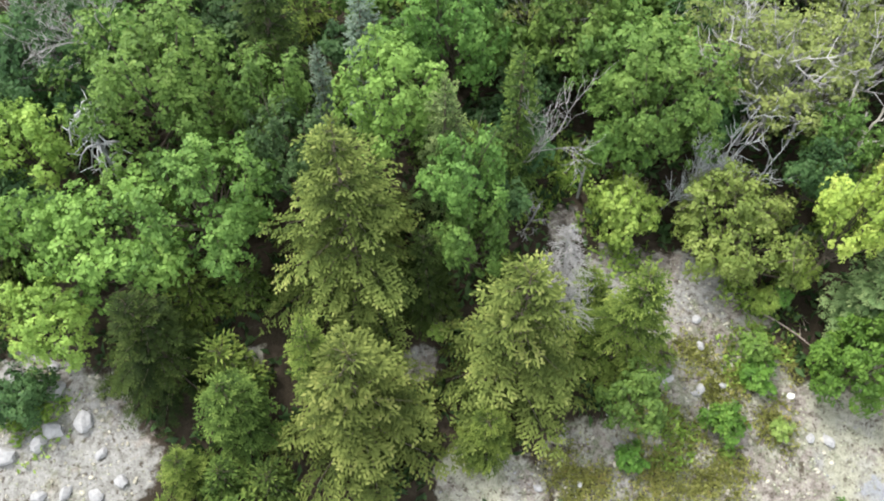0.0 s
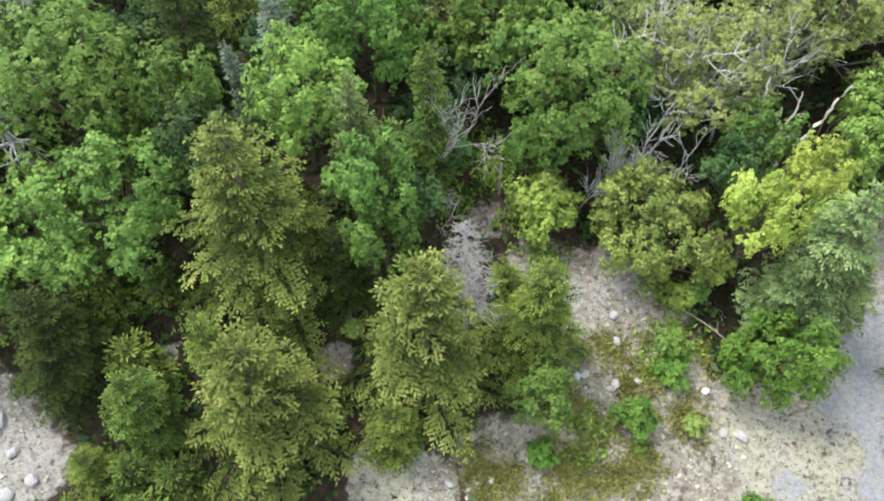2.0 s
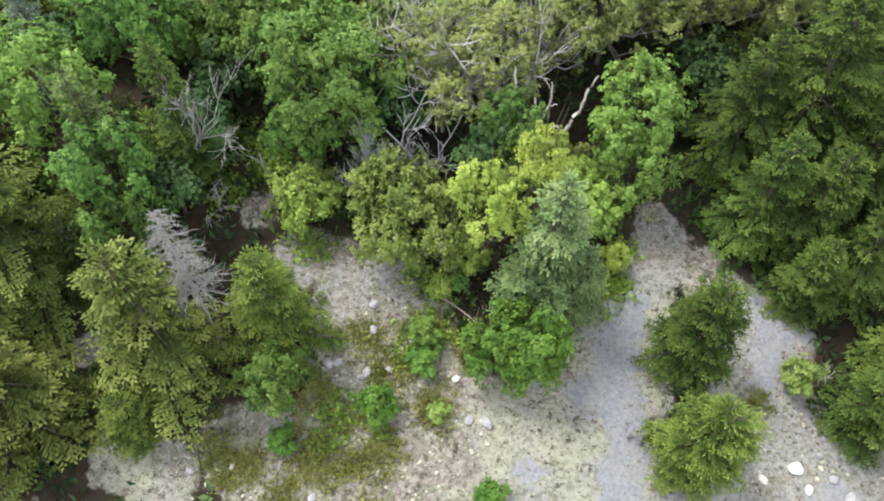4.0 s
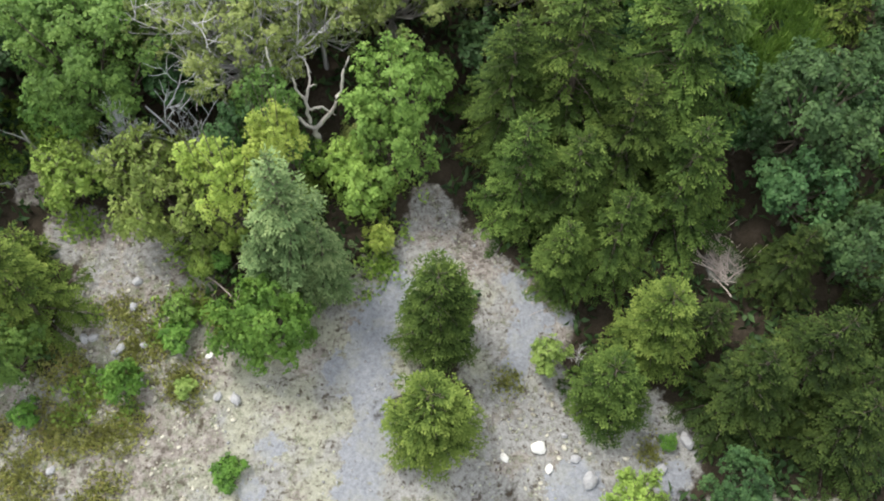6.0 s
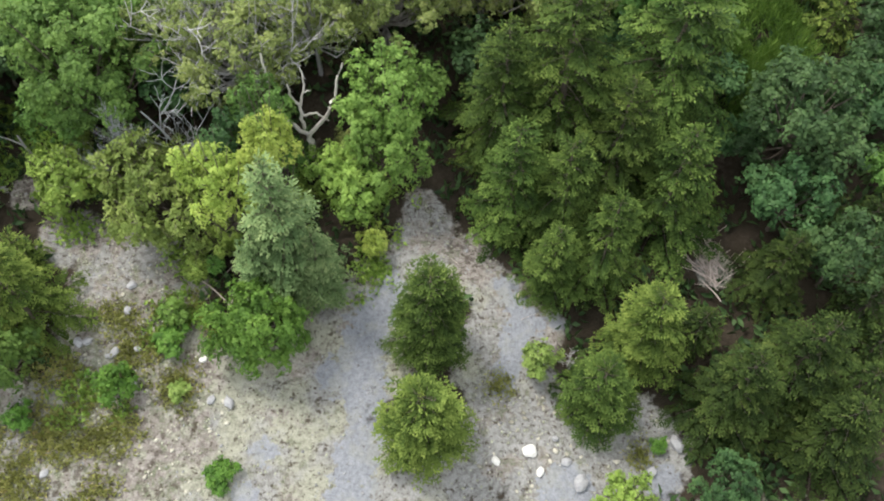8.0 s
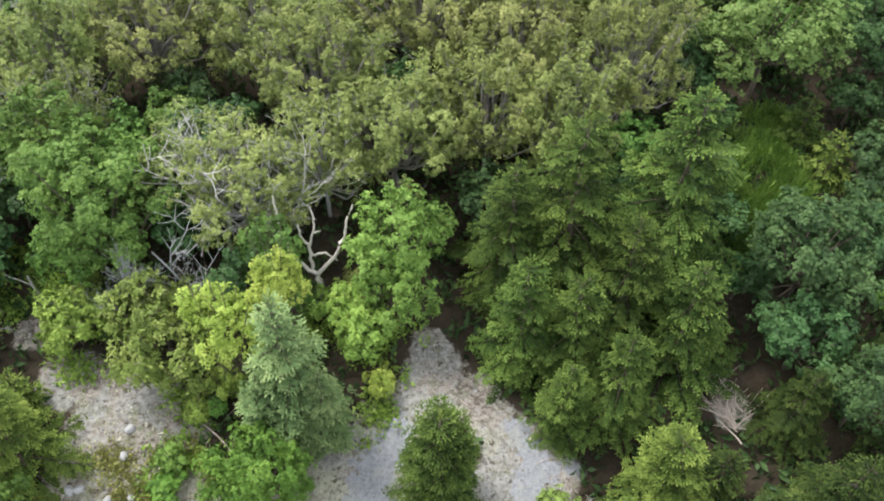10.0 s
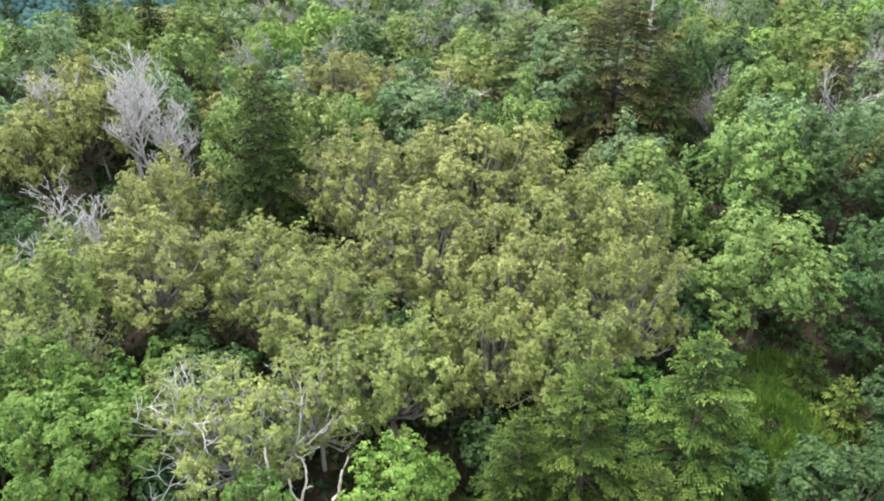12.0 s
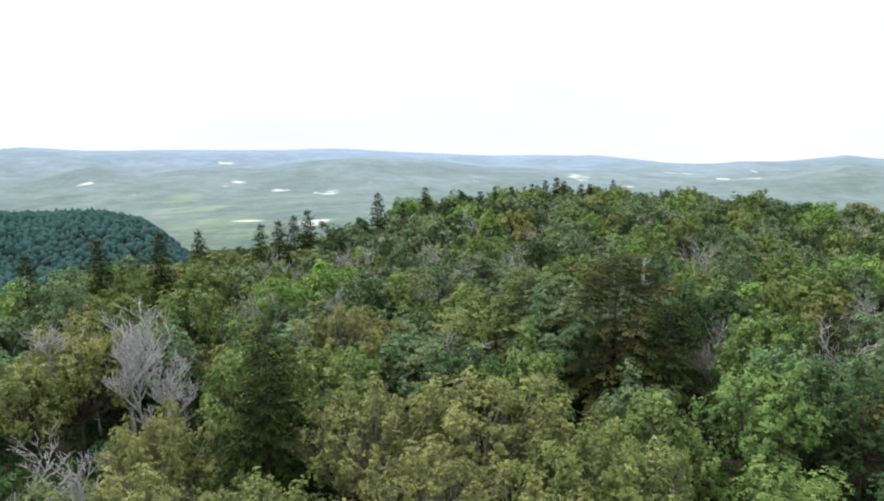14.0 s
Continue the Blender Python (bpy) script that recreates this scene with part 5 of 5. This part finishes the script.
# saplings and low firs that close the gaps under the edge of the wood
rng = np.random.default_rng(19)
for gy in np.concatenate([np.arange(2.5, 18, 1.25), np.arange(18, 30, 1.9)]):
    for gx in np.arange(-13, 34, 1.25 if gy < 18 else 1.9):
        x, y = gx + rng.uniform(-0.5, 0.5), gy + rng.uniform(-0.5, 0.5)
        pick, grow = rng.random(), rng.uniform(0.8, 1.25)
        if abs(x - EYE_X) > 7 + 0.66 * y and (x > 10 or y > 17) or any(math.hypot(x - a, y - b) < r * 0.62 + 0.25 for a, b, r in PLANTED) or inside(x, y, OPEN, 1.9) > 0.05 or 12.5 < x < 21.5 and y < 10.5 or 11.0 < x < 15.2 and y < 13.8 or x > -3.5 and y < 5.2 or x > 8 and y < 4.4 or math.hypot(x - 25, y - 17) < 2.0 or math.hypot(x - 4, y - 13) < 1.3 or math.hypot(x - 11.2, y - 13.4) < 2.2 or math.hypot(x - 14.6, y - 13.3) < 1.1:
            continue
        # dark tones put the shade under the wood into the saplings' colour
        if pick < (1.0 if x < 4 and y < 6.5 else 0.8 if (x < 4 and y < 10) or (x > 16 and y < 12) else 0.25):
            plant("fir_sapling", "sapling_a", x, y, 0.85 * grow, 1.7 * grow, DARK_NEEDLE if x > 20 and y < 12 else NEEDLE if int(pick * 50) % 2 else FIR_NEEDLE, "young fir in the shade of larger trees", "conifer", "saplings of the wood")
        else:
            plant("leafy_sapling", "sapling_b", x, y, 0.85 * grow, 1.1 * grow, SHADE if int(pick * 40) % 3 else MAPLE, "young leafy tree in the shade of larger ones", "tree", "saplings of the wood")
rng = np.random.default_rng(9)
KINDS = ((HAZED_LEAF, "green leafy crown in the wood"), (SHADE, "dark green leafy crown in the wood"), (BIRCH, "tan-olive leafy crown in the wood"), (SOFT, "light green leafy crown in the wood"))
for gy in np.arange(13.5, 45, 2.9):
    for gx in np.arange(-32, 46, 2.9):
        x, y = gx + rng.uniform(-0.9, 0.9), gy + rng.uniform(-0.9, 0.9)
        pick, grow = rng.random(), rng.uniform(0.85, 1.15)
        if abs(x - EYE_X) > 6 + 0.70 * y and not (y < 22 and -14 < x < 10):
            continue
        if any(math.hypot(x - a, y - b) < r * 0.75 + 1.0 for a, b, r in PLANTED) or openness(x, y) > 0.25 or math.hypot(x - 25, y - 17) < 2.6 or math.hypot(x - 4, y - 13) < 1.6 or math.hypot(x - 11.2, y - 13.2) < 2.4:
            continue
        olive = 0.75 if 16 < y < 30 and x < 19 or 24 < y < 40 and x < 4 else 0.12
        wood = None
        leaves, label = KINDS[2] if pick < olive else KINDS[0] if pick < olive + 0.34 else KINDS[1] if pick < olive + 0.56 else KINDS[3]
        if pick > 0.95:
            plant("spruce_tree", "mid_spruce", x, y, 1.5 * grow, 5.0 * grow, DARK_NEEDLE, "dark spruce in the wood", "conifer", "trees of the wood")
        else:
            far = y > 24 or x < -8
            key = ("mid_a", "mid_b", "mid_c")[int(pick * 97) % 3] if far else ("leafy_e", "leafy_f", "open_b")[int(pick * 97) % 3]
            plant("leafy_tree", key, x, y, 2.1 * grow, (2.1 + 1.3 * (pick * 13 % 1)) * grow, leaves, label, "tree", "trees of the wood", None, wood)
for k, (x, y, h) in enumerate(((-12.9, 47.2, 7.3), (-10.6, 52.4, 7.4), (-7.9, 56.9, 7.2), (-5.4, 58.8, 7.0), (-2.1, 65.5, 6.8), (-0.8, 67.3, 6.8), (0.3, 68.6, 7.0), (1.5, 69.3, 7.4), (6.6, 87.2, 7.2), (9.8, 82.9, 6.4), (12.0, 98.0, 6.9), (19.7, 105.9, 5.6), (22.3, 112.7, 5.9), (25.0, 114.0, 5.6), (28.7, 118.1, 5.8), (29.4, 117.5, 5.6), (30.7, 117.3, 6.3), (32.7, 118.6, 6.6), (34.1, 119.9, 6.0), (36.3, 116.9, 5.6), (37.8, 117.2, 5.6), (41.7, 118.4, 6.3))):
    plant("spruce_tree", "spire", x, y, 1.55 + 0.2 * (k % 3), h, DARK_NEEDLE, "dark pointed spruce on the skyline of the hill", "conifer", "spruces on the skyline")


SNAGS = [mesh_of("snag", *bare_shape(110 + s, 7.5, 0.55 + 0.08 * s, 4, 4 + s % 2, 0.075, 0, 0.2, fine=0.017, sides=3), DEADWOOD if s % 2 else PINKWOOD, True) for s in range(4)]
rng = np.random.default_rng(23)
for k in range(34):
    turn, r = math.radians(rng.uniform(-30, 30)), rng.uniform(34, 92)
    x, y = EYE_X + r * math.sin(turn), r * math.cos(turn)
    if r > np.interp(math.degrees(turn), EDGE_TURN, EDGE_FAR) - 4:
        continue
    snag = new("dead_tree", SNAGS[k % 4])
    snag.matrix_basis = pose(x, y, ground(x, y), 0, 0, k * 77) @ Matrix.Scale(rng.uniform(0.75, 1.05), 4)
    tagged(snag, "bare pale snag standing in the canopy", "dead tree", "dead trees")


def far_wood():
    """The canopy from here to the brow of the hill, one mesh with five leaf tones."""
    rng = np.random.default_rng(10)
    forms = [broadleaf_shape(90 + s, 2.1, 1.0, 0.23, 0.62, 0.52, 2.7, 0.0, -0.15, 1.1, 5)[1:] for s in range(5)] + [conifer_shape(97, 6.0, 1.7, 0.6, 6, 0.3, 0.85, 3.0, 0.3)[1:]]
    coarse = [broadleaf_shape(100 + s, 2.1, 1.0, 0.31, 0.58, 0.52, 2.7, 0.0, 0.05, 1.1, 4)[1:] for s in range(5)]
    vs, fs, ms, tones, n = [], [], [], [], 0
    for gy in np.arange(45, 150, 3.8):
        for gx in np.arange(-75, 115, 3.8):
            x, y = gx + rng.uniform(-1.3, 1.3), gy + rng.uniform(-1.3, 1.3)
            r, turn = math.hypot(x - EYE_X, y), math.degrees(math.atan2(x - EYE_X, y))
            pick, grow, spin = rng.random(), rng.uniform(0.75, 1.3), rng.uniform(0, 6.28)
            if abs(turn) > 35 or r > np.interp(turn, EDGE_TURN, EDGE_FAR) + (34 if turn < -8 else 10) or any(math.hypot(x - a, y - b) < min(rr, 2.1) * 0.6 + 0.6 for a, b, rr in PLANTED):
                continue
            (v, f), lit = forms[5] if pick > 0.965 else coarse[int(pick * 71) % 5] if r > 72 else forms[int(pick * 71) % 5]
            c, s = math.cos(spin), math.sin(spin)
            turned = np.stack([v[:, 0] * c - v[:, 1] * s, v[:, 0] * s + v[:, 1] * c, v[:, 2]], 1) * [grow, grow, rng.uniform(0.85, 1.18)]
            vs.append(turned + [x, y, ground(x, y) + rng.uniform(-1.1, 0.5)])
            fs.append(f + n)
            tones.append(lit)
            tone = 4 if pick > 0.965 else (0 if pick < 0.30 else 1 if pick < 0.50 else 2 if pick < 0.55 else 3 if pick < 0.88 else 5)
            ms.append(np.full(len(f), tone, np.int32))
            n += len(v)
    me = mesh_of("far_wood", np.concatenate(vs), np.concatenate(fs), [HAZED_LEAF, SHADE, BIRCH, SOFT, DARK_NEEDLE, FRESH])
    me.polygons.foreach_set("material_index", np.concatenate(ms))
    me.attributes.new("fresh", "FLOAT", "POINT").data.foreach_set("value", np.concatenate(tones).astype(np.float32))
    return me


tagged(new("far_wood", far_wood()), "mixed green canopy reaching to the brow of the hill", "woods", kind="stuff")


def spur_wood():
    """Trees on the dark spur across the hollow, seen from far off; their leaf colour holds the haze."""
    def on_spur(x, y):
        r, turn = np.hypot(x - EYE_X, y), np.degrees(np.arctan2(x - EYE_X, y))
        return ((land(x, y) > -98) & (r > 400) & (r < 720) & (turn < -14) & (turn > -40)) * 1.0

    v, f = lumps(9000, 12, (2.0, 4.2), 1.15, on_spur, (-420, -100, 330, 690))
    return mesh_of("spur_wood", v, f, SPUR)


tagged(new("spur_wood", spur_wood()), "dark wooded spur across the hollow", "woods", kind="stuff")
